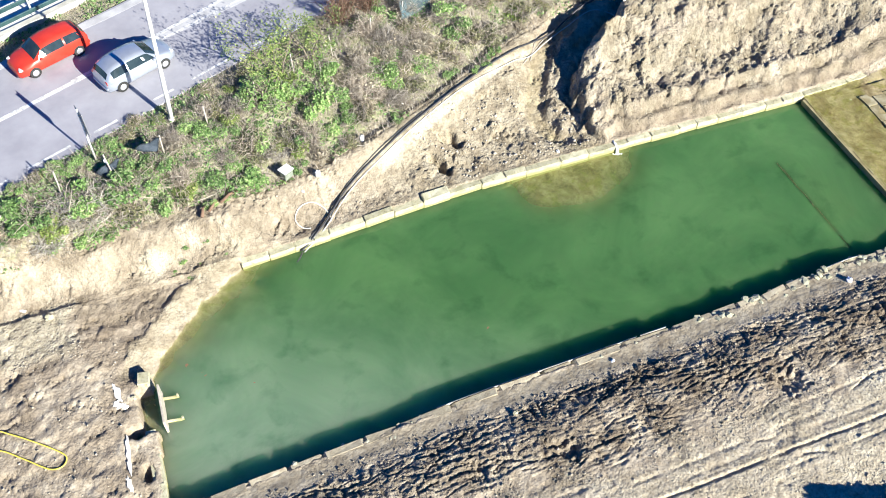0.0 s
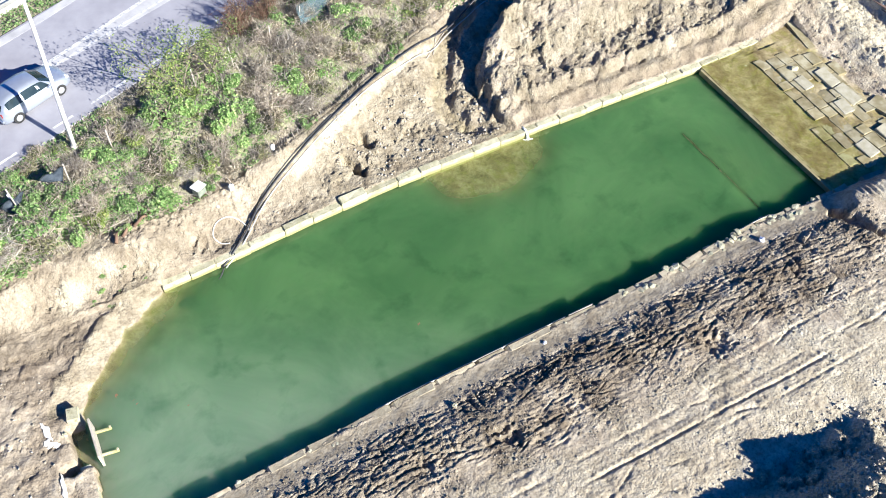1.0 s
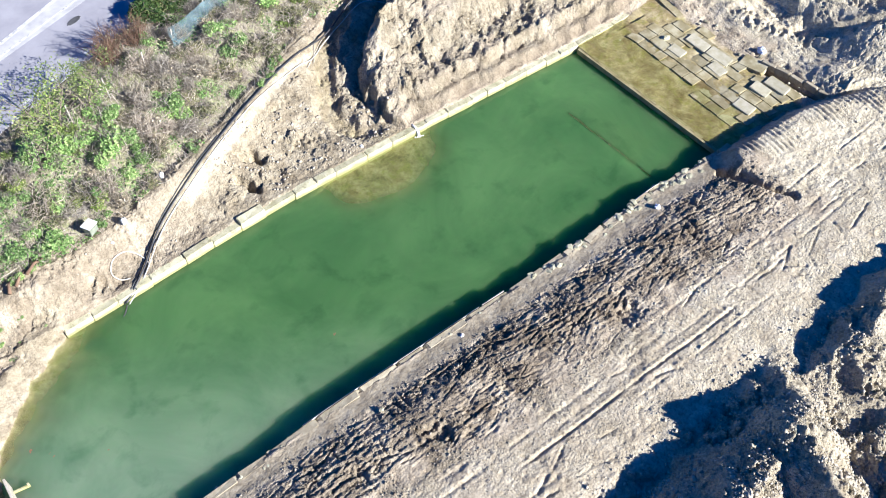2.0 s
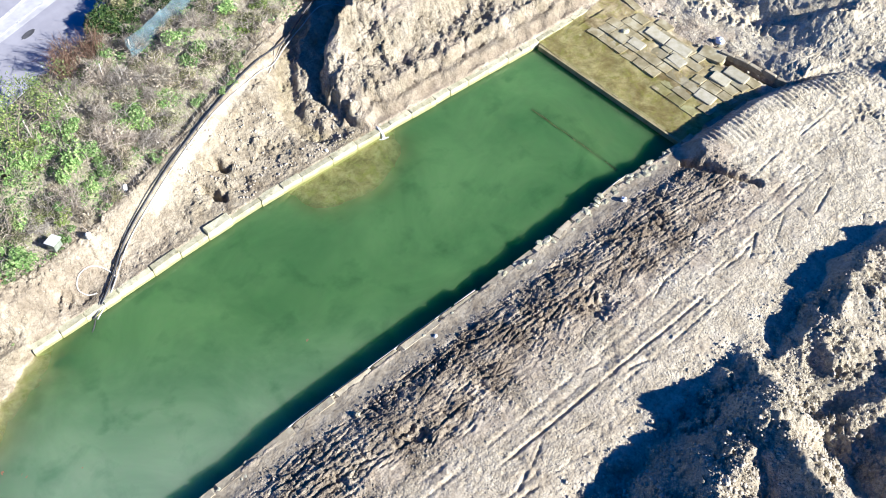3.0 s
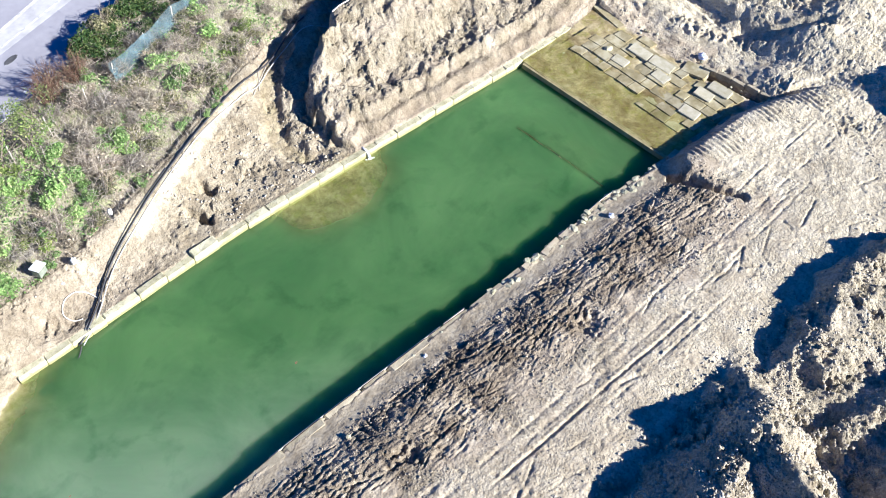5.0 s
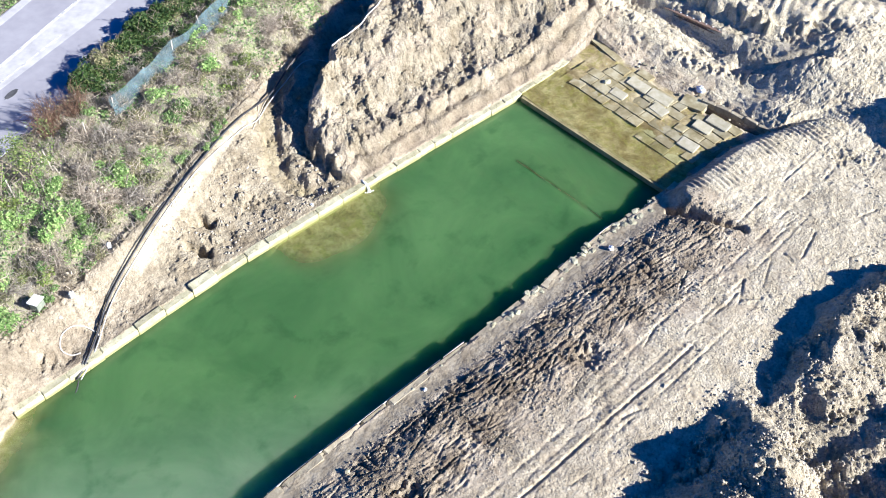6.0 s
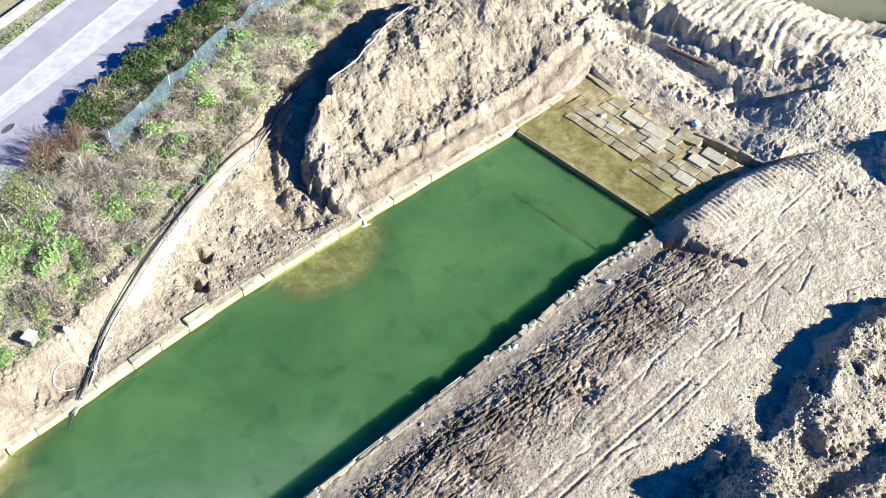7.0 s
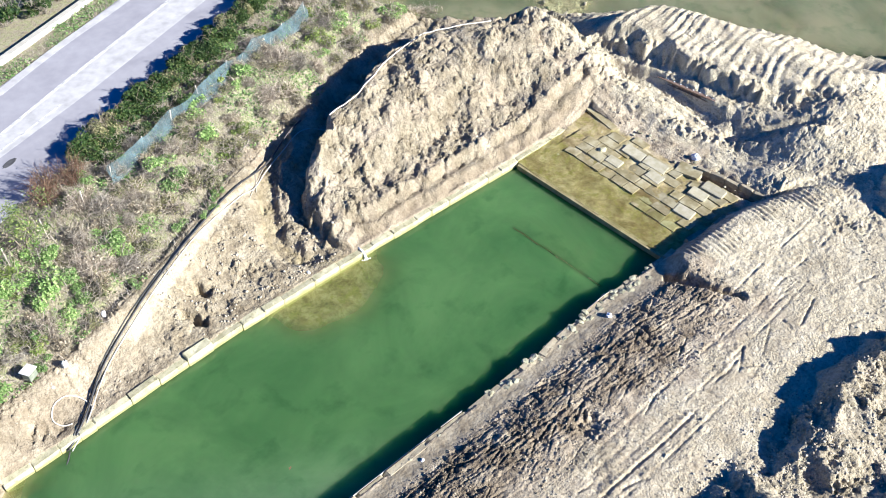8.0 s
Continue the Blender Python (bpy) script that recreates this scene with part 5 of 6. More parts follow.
def leaves_mesh(centres, sizes, seed, flat=0.5):
    """Small folded leaves, one at each centre: vertices and faces."""
    r = np.random.RandomState(seed)
    n = len(centres)
    a = r.rand(n) * 2 * np.pi
    tilt = r.randn(n) * (1 - flat) * 1.1
    along = np.stack([np.cos(a) * np.cos(tilt), np.sin(a) * np.cos(tilt), np.sin(tilt)], -1)
    across = np.stack([-np.sin(a), np.cos(a), r.randn(n) * 0.5], -1)
    across /= np.linalg.norm(across, axis=1)[:, None]
    up = np.cross(along, across)
    s = np.asarray(sizes)[:, None]
    v = np.stack([centres - along * s, centres + across * s * 0.5 + up * s * 0.18, centres + along * s, centres - across * s * 0.5 + up * s * 0.18], 1).reshape(-1, 3)
    k = np.arange(n)[:, None] * 4
    f = np.concatenate([k + np.array([[0, 1, 2]]), k + np.array([[0, 2, 3]])])
    return v, f


def twigs_mesh(starts, ends, bows, radius, seed, sides=3):
    """Thin bent twigs as tapered prisms of two lengths."""
    n = len(starts)
    mids = (starts + ends) / 2 + bows
    axis_ = ends - starts
    axis_ = axis_ / np.maximum(np.linalg.norm(axis_, axis=1)[:, None], 1e-6)
    ref = np.where(np.abs(axis_[:, 2:3]) > 0.9, [[1.0, 0, 0]], [[0, 0, 1.0]])
    p = np.cross(axis_, ref)
    p /= np.linalg.norm(p, axis=1)[:, None]
    q = np.cross(axis_, p)
    rings = []
    for c, w in ((starts, 1.0), (mids, 0.75), (ends, 0.3)):
        rings.append(np.stack([c + (p * math.cos(k * math.tau / sides) + q * math.sin(k * math.tau / sides)) * (np.asarray(radius) * w)[:, None] for k in range(sides)], 1))
    v = np.concatenate(rings, 1).reshape(-1, 3)
    faces = []
    for i in range(2):
        for k in range(sides):
            k2 = (k + 1) % sides
            faces.append([i * sides + k, i * sides + k2, (i + 1) * sides + k2])
            faces.append([i * sides + k, (i + 1) * sides + k2, (i + 1) * sides + k])
    f = (np.arange(n)[:, None, None] * 3 * sides + np.array(faces)[None]).reshape(-1, 3)
    return v, f


def raw_mesh(name, v, f, mat):
    me = bpy.data.meshes.new(name)
    me.vertices.add(len(v))
    me.vertices.foreach_set("co", np.asarray(v, np.float32).ravel())
    me.loops.add(f.size)
    me.loops.foreach_set("vertex_index", np.asarray(f, np.int32).ravel())
    me.polygons.add(len(f))
    me.polygons.foreach_set("loop_start", np.arange(0, f.size, 3, dtype=np.int32))
    me.update()
    me.materials.append(mat)
    return me


def clump_points(r, n, width, height, lumps):
    """Points in the shell of several overlapping lumps, for an uneven outline."""
    c = np.stack([r.uniform(-0.34, 0.34, lumps) * width, r.uniform(-0.34, 0.34, lumps) * width, r.uniform(0.25, 0.62, lumps) * height], -1)
    rad = r.uniform(0.16, 0.30, lumps)
    k = r.randint(0, lumps, n)
    d = r.randn(n, 3)
    d /= np.linalg.norm(d, axis=1)[:, None]
    d[:, 2] = np.abs(d[:, 2]) * 0.9 - 0.25
    reach = rad[k] * r.uniform(0.45, 1.12, n) ** 0.6
    p = c[k] + d * reach[:, None] * np.array([width, width, height])
    p[:, 2] = np.maximum(p[:, 2], 0.03)
    return p


def bush(name, label, width, height, leaf, n_leaves, size, n_twigs, twig_mat, seed, lumps=6, twig_radius=0.012):
    r = np.random.RandomState(seed)
    thing = tagged(new(name), label, "bush")
    if n_twigs:
        a = r.rand(n_twigs) * 2 * np.pi
        lean = r.uniform(0.1, 1.0, n_twigs) ** 0.7
        starts = np.stack([np.cos(a) * width * 0.10, np.sin(a) * width * 0.10, np.zeros(n_twigs)], -1) + r.randn(n_twigs, 3) * [width * 0.08, width * 0.08, 0.0]
        ends = np.stack([np.cos(a) * lean * width * 0.55, np.sin(a) * lean * width * 0.55, height * (1.08 - 0.62 * lean**1.5) * r.uniform(0.6, 1.1, n_twigs)], -1)
        # side shoots
        k = r.randint(0, n_twigs, n_twigs)
        t = r.uniform(0.4, 0.9, n_twigs)[:, None]
        s2 = starts[k] * (1 - t) + ends[k] * t
        e2 = s2 + r.randn(n_twigs, 3) * [0.22 * width, 0.22 * width, 0.16 * height] + [0, 0, 0.08 * height]
        e2[:, 2] = np.maximum(e2[:, 2], 0.04)
        st, en = np.concatenate([starts, s2]), np.concatenate([ends, e2])
        bow = r.randn(len(st), 3) * 0.05 * width + [0, 0, 0.08 * height]
        v, f = twigs_mesh(st, en, bow, r.uniform(0.7, 1.4, len(st)) * twig_radius, seed)
        ob = new("branchwork", raw_mesh("branchwork", v, f, twig_mat))
        ob.parent = thing
    if n_leaves:
        p = clump_points(r, n_leaves, width, height, lumps)
        v, f = leaves_mesh(p, r.uniform(0.6, 1.3, n_leaves) * size, seed + 1)
        ob = new("foliage", raw_mesh("foliage", v, f, leaf))
        ob.parent = thing
    return thing


BUSHES = {
    "green": [bush("bush", "leafy fresh green bush on the roadside bank", 1.3, 0.75, GREEN_LEAF, 900, 0.06, 30, GREY_TWIG, 400 + k, 7) for k in range(3)],
    "yellow": [bush("bush", "yellow-green leafy shrub on the roadside bank", 1.1, 0.75, YELLOW_LEAF, 620, 0.055, 34, GREY_TWIG, 410 + k, 6) for k in range(2)],
    "olive": [bush("bush", "dull olive-green shrub on the dry bank", 1.3, 0.7, OLIVE_LEAF, 620, 0.05, 70, GREY_TWIG, 420 + k, 7) for k in range(3)],
    "dark": [bush("bush", "dense dark green shrub beside the road", 1.5, 1.25, DARK_LEAF, 900, 0.08, 40, GREY_TWIG, 430 + k, 8) for k in range(3)],
    "hedge": [bush("hedge_bush", "dark evergreen hedge bush shading the road edge", 1.6, 1.2, DARK_LEAF, 1700, 0.065, 9, BARK, 480 + k, 9, 0.011) for k in range(3)],
    "tan": [bush("bush", "tan-green seed-headed shrub beside the road", 1.2, 1.35, OLIVE_LEAF, 1300, 0.055, 16, BARK, 490 + k, 8, 0.009) for k in range(2)],
    "grey": [bush("bush", "leafless grey-brown bramble tangle on the bank", 1.4, 0.8, STRAW, 60, 0.05, 150, GREY_TWIG, 440 + k, 6, 0.0085) for k in range(3)],
    "straw": [bush("bush", "tuft of tall dry straw-coloured grass", 0.9, 0.6, STRAW, 100, 0.06, 110, STRAW, 450 + k, 5, 0.009) for k in range(2)],
    "rust": [bush("bush", "bare rust-brown bramble canes beside the road", 1.7, 1.8, OLIVE_LEAF, 30, 0.05, 80, RUST_TWIG, 460 + k, 5, 0.011) for k in range(2)],
    "pale": [bush("dead_branches", "heap of pale dead branches on the bank", 2.2, 0.6, STRAW, 0, 0.05, 150, PALE_TWIG, 470 + k, 5, 0.013) for k in range(2)],
}
for kind in BUSHES.values():
    for ob in kind:
        ob["group"] = "plants on the bank"
plant_rng = random.Random(77)
used = set()


def plant(kind, x, y, size=1.0, sink=0.05):
    k = plant_rng.randrange(len(BUSHES[kind]))
    m = pose(x, y, ground_z(x, y) - sink, 0, 0, plant_rng.uniform(0, 360)) @ Matrix.Diagonal((size * plant_rng.uniform(0.85, 1.15), size * plant_rng.uniform(0.85, 1.15), size * plant_rng.uniform(0.8, 1.2), 1))
    ob = BUSHES[kind][k]
    if (kind, k) in used:
        ob = copy_thing(ob, m)
    used.add((kind, k))
    ob.matrix_basis = m
    return ob


# hedge along the road edge
s = -8.0
while s < 46:
    px, py, _ = road_point(s, plant_rng.uniform(-1.9, -0.75))
    if s < 5:
        kind, size = plant_rng.choice(["green", "olive", "dark", "green"]), 0.8
    elif s < 17:
        kind, size = plant_rng.choice(["green", "grey", "yellow", "olive"]), 0.7
    elif s < 20:
        kind, size = plant_rng.choice(["rust", "rust", "grey"]), 1.1
    else:
        kind, size = plant_rng.choice(["hedge", "hedge", "hedge", "hedge", "tan"]), plant_rng.uniform(0.9, 1.3)
        px, py, _ = road_point(s, plant_rng.uniform(-1.3, -0.35))
    plant(kind, px, py, size)
    if s > 20 and plant_rng.random() < 0.5:
        px, py, _ = road_point(s + 0.4, plant_rng.uniform(-2.9, -1.9))
        plant(plant_rng.choice(["dark", "green", "olive"]), px, py, 0.7)
    s += plant_rng.uniform(0.8, 1.15) if s < 20 else plant_rng.uniform(0.38, 0.48)
# slope below it
for px in np.arange(-31.0, 20.0, 0.85):
    lo = float(bank_line(px)) + 0.5
    hi = ROAD_AT[1] + (px - ROAD_AT[0]) * math.tan(radians(ROAD_TURN)) - 2.3
    py = lo
    while py < hi:
        qx, qy = px + plant_rng.uniform(-0.45, 0.45), py + plant_rng.uniform(-0.35, 0.35)
        wet = float(perlin(qx / 3.2, qy / 3.2, 5)) + 0.25 * float(perlin(qx / 1.1, qy / 1.1, 6))
        upper = (py - lo) / max(hi - lo, 0.1)
        if qx < -14.5:
            weights = {"green": 1.1 + 0.6 * upper + 1.2 * wet, "yellow": 0.3 + wet * 0.4, "grey": 0.4 - wet, "olive": 0.4, "straw": 0.12 - wet}
        elif qx < -4:
            weights = {"green": 0.7 + 0.5 * upper + 1.3 * wet, "yellow": 0.10 + wet * 0.3, "grey": 0.55 - wet * 0.6, "olive": 0.55, "straw": 0.15 - wet}
        else:
            weights = {"green": 0.28 + 0.8 * wet, "yellow": 0.40 + wet * 0.4, "grey": 0.28, "olive": 0.60, "straw": 0.25 - 0.5 * wet}
        kinds = list(weights)
        gap = 0.28 if qx < -4 else 0.42
        clear_of = float(line_distance(np.array([qx]), np.array([qy]), HOSE_LINE)[0][0]) > 0.95
        if plant_rng.random() > gap and clear_of:
            kind = plant_rng.choices(kinds, [max(weights[k], 0.01) for k in kinds])[0]
            if kind == "grey" and plant_rng.random() < 0.15:
                kind = "straw"
            plant(kind, qx, qy, plant_rng.uniform(0.7, 1.5))
        py += plant_rng.uniform(0.7, 1.05)
# heaps of dead branches, plants by the scarp and on the far side of the road
for px, py, size in ((-25.8, 3.2, 1.1), (-26.6, 2.5, 1.0), (-27.4, 2.9, 1.1), (-25.0, 2.6, 0.7), (-28.3, 1.7, 0.9), (-17.5, 4.1, 0.55), (-16.9, 3.9, 0.5), (-23.9, 3.5, 0.6)):
    plant("pale", px, py, size)
for px, py, size in ((-20.9, 1.9, 0.55), (-20.2, 2.1, 0.5), (-19.4, 2.2, 0.5), (-22.6, 0.6, 0.35), (-22.9, 0.2, 0.35), (-22.0, -0.1, 0.3), (-23.4, -0.3, 0.3), (-22.6, -0.6, 0.35), (-20.9, -0.1, 0.22), (-21.6, 0.5, 0.25), (-4.6, 6.9, 0.6), (-3.8, 7.6, 0.6), (-5.4, 6.5, 0.5), (-2.8, 8.4, 0.5), (-10.6, 4.5, 0.5), (-11.4, 4.3, 0.5)):
    plant("green", px, py, size, 0.12)
for s in np.arange(17, 42, 2.0):
    px, py, _ = road_point(float(s), plant_rng.uniform(11.2, 13.0))
    plant(plant_rng.choice(["dark", "yellow", "olive", "grey"]), px, py, plant_rng.uniform(1.2, 1.8))
    px, py, _ = road_point(float(s), plant_rng.uniform(13.5, 16.0))
    plant(plant_rng.choice(["yellow", "yellow", "dark"]), px, py, plant_rng.uniform(1.5, 2.2))


def small_tree(at, height, spread_, seed, label, leaf, n_leaves):
    r = np.random.RandomState(seed)
    tree = tagged(empty("tree", at), label, "tree")
    tips = []
    stems = 3
    for i in range(stems):
        a = i * math.tau / stems + r.rand()
        lean = Vector((math.cos(a), math.sin(a), 0)) * spread_ * 0.28
        top = lean + Vector((0, 0, height * r.uniform(0.6, 0.75)))
        tube("trunk", [(0.08 * math.cos(a), 0.08 * math.sin(a), -0.1), tuple(lean * 0.35 + Vector((0, 0, height * 0.3))), tuple(top)], [0.055, 0.045, 0.022], BARK, tree, 7)
        for j in range(9):
            t = r.uniform(0.35, 1.0)
            base = lean * t + Vector((0, 0, height * 0.7 * t))
            b = r.rand() * math.tau
            tip = base + Vector((math.cos(b) * spread_ * r.uniform(0.2, 0.42), math.sin(b) * spread_ * r.uniform(0.2, 0.42), height * r.uniform(0.08, 0.3)))
            tube("limb", [tuple(base), tuple((base + tip) / 2 + Vector((0, 0, 0.08))), tuple(tip)], [0.022, 0.016, 0.007], BARK, tree, 5)
            tips.append(tip)
    tips = np.array([tuple(t) for t in tips])
    k = r.randint(0, len(tips), n_leaves)
    p = tips[k] + r.randn(n_leaves, 3) * [spread_ * 0.085, spread_ * 0.085, height * 0.06]
    v, f = leaves_mesh(p, r.uniform(0.6, 1.3, n_leaves) * 0.062, seed)
    ob = new("crown", raw_mesh("crown", v, f, leaf))
    ob.parent = tree
    return tree


small_tree((-15.8, 7.9, ground_z(-15.8, 7.9)), 4.0, 4.2, 501, "sparse yellow-green young tree beside the road", YELLOW_LEAF, 1900)
small_tree((-13.8, 8.9, ground_z(-13.8, 8.9)), 3.0, 3.0, 502, "thin yellow-green sapling on the roadside bank", YELLOW_LEAF, 1300)
small_tree((-16.9, 6.9, ground_z(-16.9, 6.9)), 2.0, 1.8, 503, "small leafy sapling on the roadside bank", GREEN_LEAF, 380)


# dry grass and low herbs between the bushes
def build_grass():
    r = np.random.RandomState(9)
    for name, label, n, mat, low, high, keep_green in (("dry_grass", "short dry straw grass covering the bank", 45000, STRAW, 0.06, 0.2, False), ("dry_scrub", "tangle of thin dead stems between the bushes", 42000, GREY_TWIG, 0.15, 0.45, False), ("green_herbs", "low green herbs growing in patches on the bank", 20000, GREEN_LEAF, 0.05, 0.12, True)):
        x = r.uniform(-33, 26, n * 2)
        lo = bank_line(x)
        hi = ROAD_AT[1] + (x - ROAD_AT[0]) * math.tan(radians(ROAD_TURN)) - 0.55
        y = lo + r.rand(len(x)) * (hi - lo)
        far = r.rand(len(x)) < (0.2 if keep_green else 0.06)
        y = np.where(far, hi + 0.55 + (7.95 + r.rand(len(x)) * 1.5) / math.cos(radians(ROAD_TURN)), y)
        g = perlin(x / 2.4, y / 2.4, 5) + 0.4 * perlin(x / 0.9, y / 0.9, 6)
        keep = ((g > 0.08 - 0.25 * (x < -14)) | (far & (g > -0.3))) if keep_green else (g < 0.35)
        x, y = x[keep][:n], y[keep][:n]
        z = ground_at(x, y)
        if keep_green:
            v, f = leaves_mesh(np.stack([x, y, z + r.rand(len(x)) * 0.16 + 0.03], -1), r.uniform(low, high, len(x)), 3, 0.7)
        else:
            a = r.rand(len(x)) * 2 * np.pi
            h_ = r.uniform(low, high, len(x))
            lean = np.stack([np.cos(a), np.sin(a), 0 * a], -1) * (h_ * r.uniform(0.3, 1.1, len(x)))[:, None]
            wide = np.stack([-np.sin(a), np.cos(a), 0 * a], -1) * r.uniform(0.008, 0.02, len(x))[:, None]
            p = np.stack([x, y, z - 0.02], -1)
            v = np.stack([p - wide, p + wide, p + lean + np.stack([0 * a, 0 * a, h_], -1)], 1).reshape(-1, 3)
            f = np.arange(len(x) * 3).reshape(-1, 3)
        tagged(new(name, raw_mesh(name, v, f, mat)), label, "grass", kind="stuff")


build_grass()


# clods and stones lying on the dug earth
def build_clods():
    r = np.random.RandomState(21)
    bm = bmesh.new()
    bmesh.ops.create_cube(bm, size=1.5)
    bmesh.ops.triangulate(bm, faces=bm.faces[:])
    bv = np.array([tuple(v.co) for v in bm.verts])
    bf = np.array([[v.index for v in f_.verts] for f_ in bm.faces])
    bm.free()

    def scatter(name, label, regions, mat):
        xs, ys_, gs = [], [], []
        for x0, x1, y0, y1, n, g0, g1 in regions:
            x, y = r.uniform(x0, x1, n), r.uniform(y0, y1, n)
            keep = perlin(x / 1.8, y / 1.8, 33) + 0.5 * r.rand(n) > 0.1
            xs.append(x[keep]), ys_.append(y[keep]), gs.append((g0 + (g1 - g0) * r.rand(n) ** 2.4)[keep])
        x, y, g = np.concatenate(xs), np.concatenate(ys_), np.concatenate(gs)
        yn, ys2, yb = north_line(x), south_line(x), bank_line(x)
        ok = ((y > yn + 0.5) | (y < ys2 - 0.7) | (x < -26.6) | (x > 18.6)) & (y < yb + 0.4)
        x, y, g = x[ok], y[ok], g[ok]
        z = ground_at(x, y)
        n = len(x)
        shape = bv[None] * (1 + 0.28 * r.randn(n, len(bv), 1)) * (g[:, None, None] * np.stack([r.uniform(0.7, 1.4, n), r.uniform(0.7, 1.4, n), r.uniform(0.5, 0.9, n)], -1)[:, None])
        spin = r.rand(n) * 2 * np.pi
        cs, sn = np.cos(spin)[:, None], np.sin(spin)[:, None]
        shape = np.stack([shape[..., 0] * cs - shape[..., 1] * sn, shape[..., 0] * sn + shape[..., 1] * cs, shape[..., 2]], -1)
        v = (shape + np.stack([x, y, z + g * 0.2], -1)[:, None]).reshape(-1, 3)
        f = (np.arange(n)[:, None, None] * len(bv) + bf[None]).reshape(-1, 3)
        tagged(new(name, raw_mesh(name, v, f, mat)), label, "earth clods", kind="stuff")

    scatter("clods", "loose clods of dry pale earth on the heaps", [(-33, 30, -21, -12.5, 6500, 0.012, 0.032), (-20, 16, -20.5, -15.5, 5000, 0.012, 0.03), (-12, 20, -30, -20.6, 8500, 0.015, 0.065), (-6, 3.5, -28, -22.5, 2200, 0.03, 0.09), (0, 12, -28, -22.0, 1200, 0.025, 0.075), (-1, 22, 0.9, 11, 2600, 0.012, 0.045), (18, 33, -20, 8, 3000, 0.015, 0.06), (-33, -28, -3.6, 0, 1500, 0.012, 0.04), (-33, -26, -11, -2, 400, 0.015, 0.06), (-10, 0, 0.6, 5, 900, 0.02, 0.08), (-26, -12, -3, 2.2, 300, 0.015, 0.06)], CLOD)
    scatter("mud_clods", "dark crumbled mud torn up beside the wall", [(-22, 12, -17, -12.3, 6500, 0.015, 0.05)], MUD_CLOD)


MUD_CLOD = leaf_material("mud_clod", (0.15, 0.12, 0.085), (0.28, 0.24, 0.18), (0.40, 0.355, 0.28), 0.05, 0.0)
CLOD = leaf_material("dry_clod", (0.30, 0.26, 0.20), (0.43, 0.385, 0.31), (0.52, 0.475, 0.39), 0.05, 0.0)
build_clods()
for kind, plants in BUSHES.items():
    for k, ob in enumerate(plants):
        if (kind, k) not in used:
            for piece in (*ob.children, ob):
                bpy.data.objects.remove(piece)


# ---- hoses, rubbish and gear ----
BLACK_HOSE = simple("black_rubber_hose", [(0.3, (0.02, 0.02, 0.025)), (0.7, (0.06, 0.06, 0.065))], 6.0, 0.5)
GREY_HOSE = simple("pale_grey_hose", [(0.3, (0.36, 0.36, 0.35)), (0.7, (0.52, 0.52, 0.50))], 4.0, 0.5)
WHITE_PIPE = simple("dusty_white_pipe", [(0.3, (0.66, 0.62, 0.54)), (0.7, (0.84, 0.80, 0.72))], 4.0, 0.5)
YELLOW_HOSE = simple("yellow_hose", [(0.3, (0.62, 0.50, 0.06)), (0.7, (0.80, 0.68, 0.12))], 4.0, 0.5)
RUST_STEEL = simple("rusty_steel", [(0.3, (0.16, 0.10, 0.075)), (0.7, (0.30, 0.22, 0.18))], 5.0, 0.7, 0.3)


def smooth_path(pts, n):
    """A soft curve through the points."""
    p = np.array(pts, float)
    t = np.linspace(0, len(p) - 1, n)
    out = []
    for q in t:
        k = min(int(q), len(p) - 2)
        f_ = q - k
        p0, p1, p2, p3 = p[max(k - 1, 0)], p[k], p[k + 1], p[min(k + 2, len(p) - 1)]
        out.append(0.5 * (2 * p1 + (p2 - p0) * f_ + (2 * p0 - 5 * p1 + 4 * p2 - p3) * f_**2 + (3 * p1 - p0 - 3 * p2 + p3) * f_**3))
    return np.array(out)


def laid_hose(name, pts, radius, mat, label, n=90, lift=0.02, floor=None):
    """A hose that follows the ground."""
    path = smooth_path(pts, n)
    z = ground_at(path[:, 0], path[:, 1])
    z = np.maximum(z, 0.0 if floor is None else floor)
    w = max(5, n // 9 * 2 + 1)
    z = np.maximum(np.convolve(np.pad(z, w // 2, mode="edge"), np.ones(w) / w, mode="valid"), z)
    z = np.convolve(np.pad(z, 2, mode="edge"), np.ones(5) / 5, mode="valid")
    return tagged(tube(name, [(a, b, c + radius + lift) for (a, b), c in zip(path, z)], radius, mat, None, 7), label, "hose")


laid_hose("hose", [*HOSE_LINE, (1.4, 9.2), (3.4, 9.9)], 0.05, BLACK_HOSE, "black rubber hose laid from the water up the bank", lift=0.06)
laid_hose("hose", [*((px + 0.09, py - 0.11) for px, py in HOSE_LINE[:6]), (-5.0, 6.15), (-3.2, 6.75), (-1.9, 7.1), (-0.5, 8.0), (1.1, 8.7), (3.0, 9.2), (4.3, 8.4)], 0.03, GREY_HOSE, "pale grey hose laid from the water across the gully")
laid_hose("hose", [(px - 0.08, py + 0.10) for px, py in HOSE_LINE[:5]], 0.03, BLACK_HOSE, "short black hose beside the others at the water")
laid_hose("hose", [(3.9, 7.6), (5.2, 7.8), (6.5, 8.0), (7.8, 8.5), (9.6, 9.5), (12.0, 10.1), (13.6, 10.0), (15.2, 9.5), (17.6, 8.5)], 0.034, WHITE_PIPE, "dusty pale pipe lying along the crest of the heap", lift=0.05)
laid_hose("pipe_loop", [(-16.55, 0.3), (-16.95, 0.5), (-17.15, 0.9), (-16.8, 1.35), (-16.2, 1.45), (-15.7, 1.2), (-15.45, 0.7), (-15.5, 0.35)], 0.028, WHITE_PIPE, "white plastic pipe bent into a loop on the mud", 40)
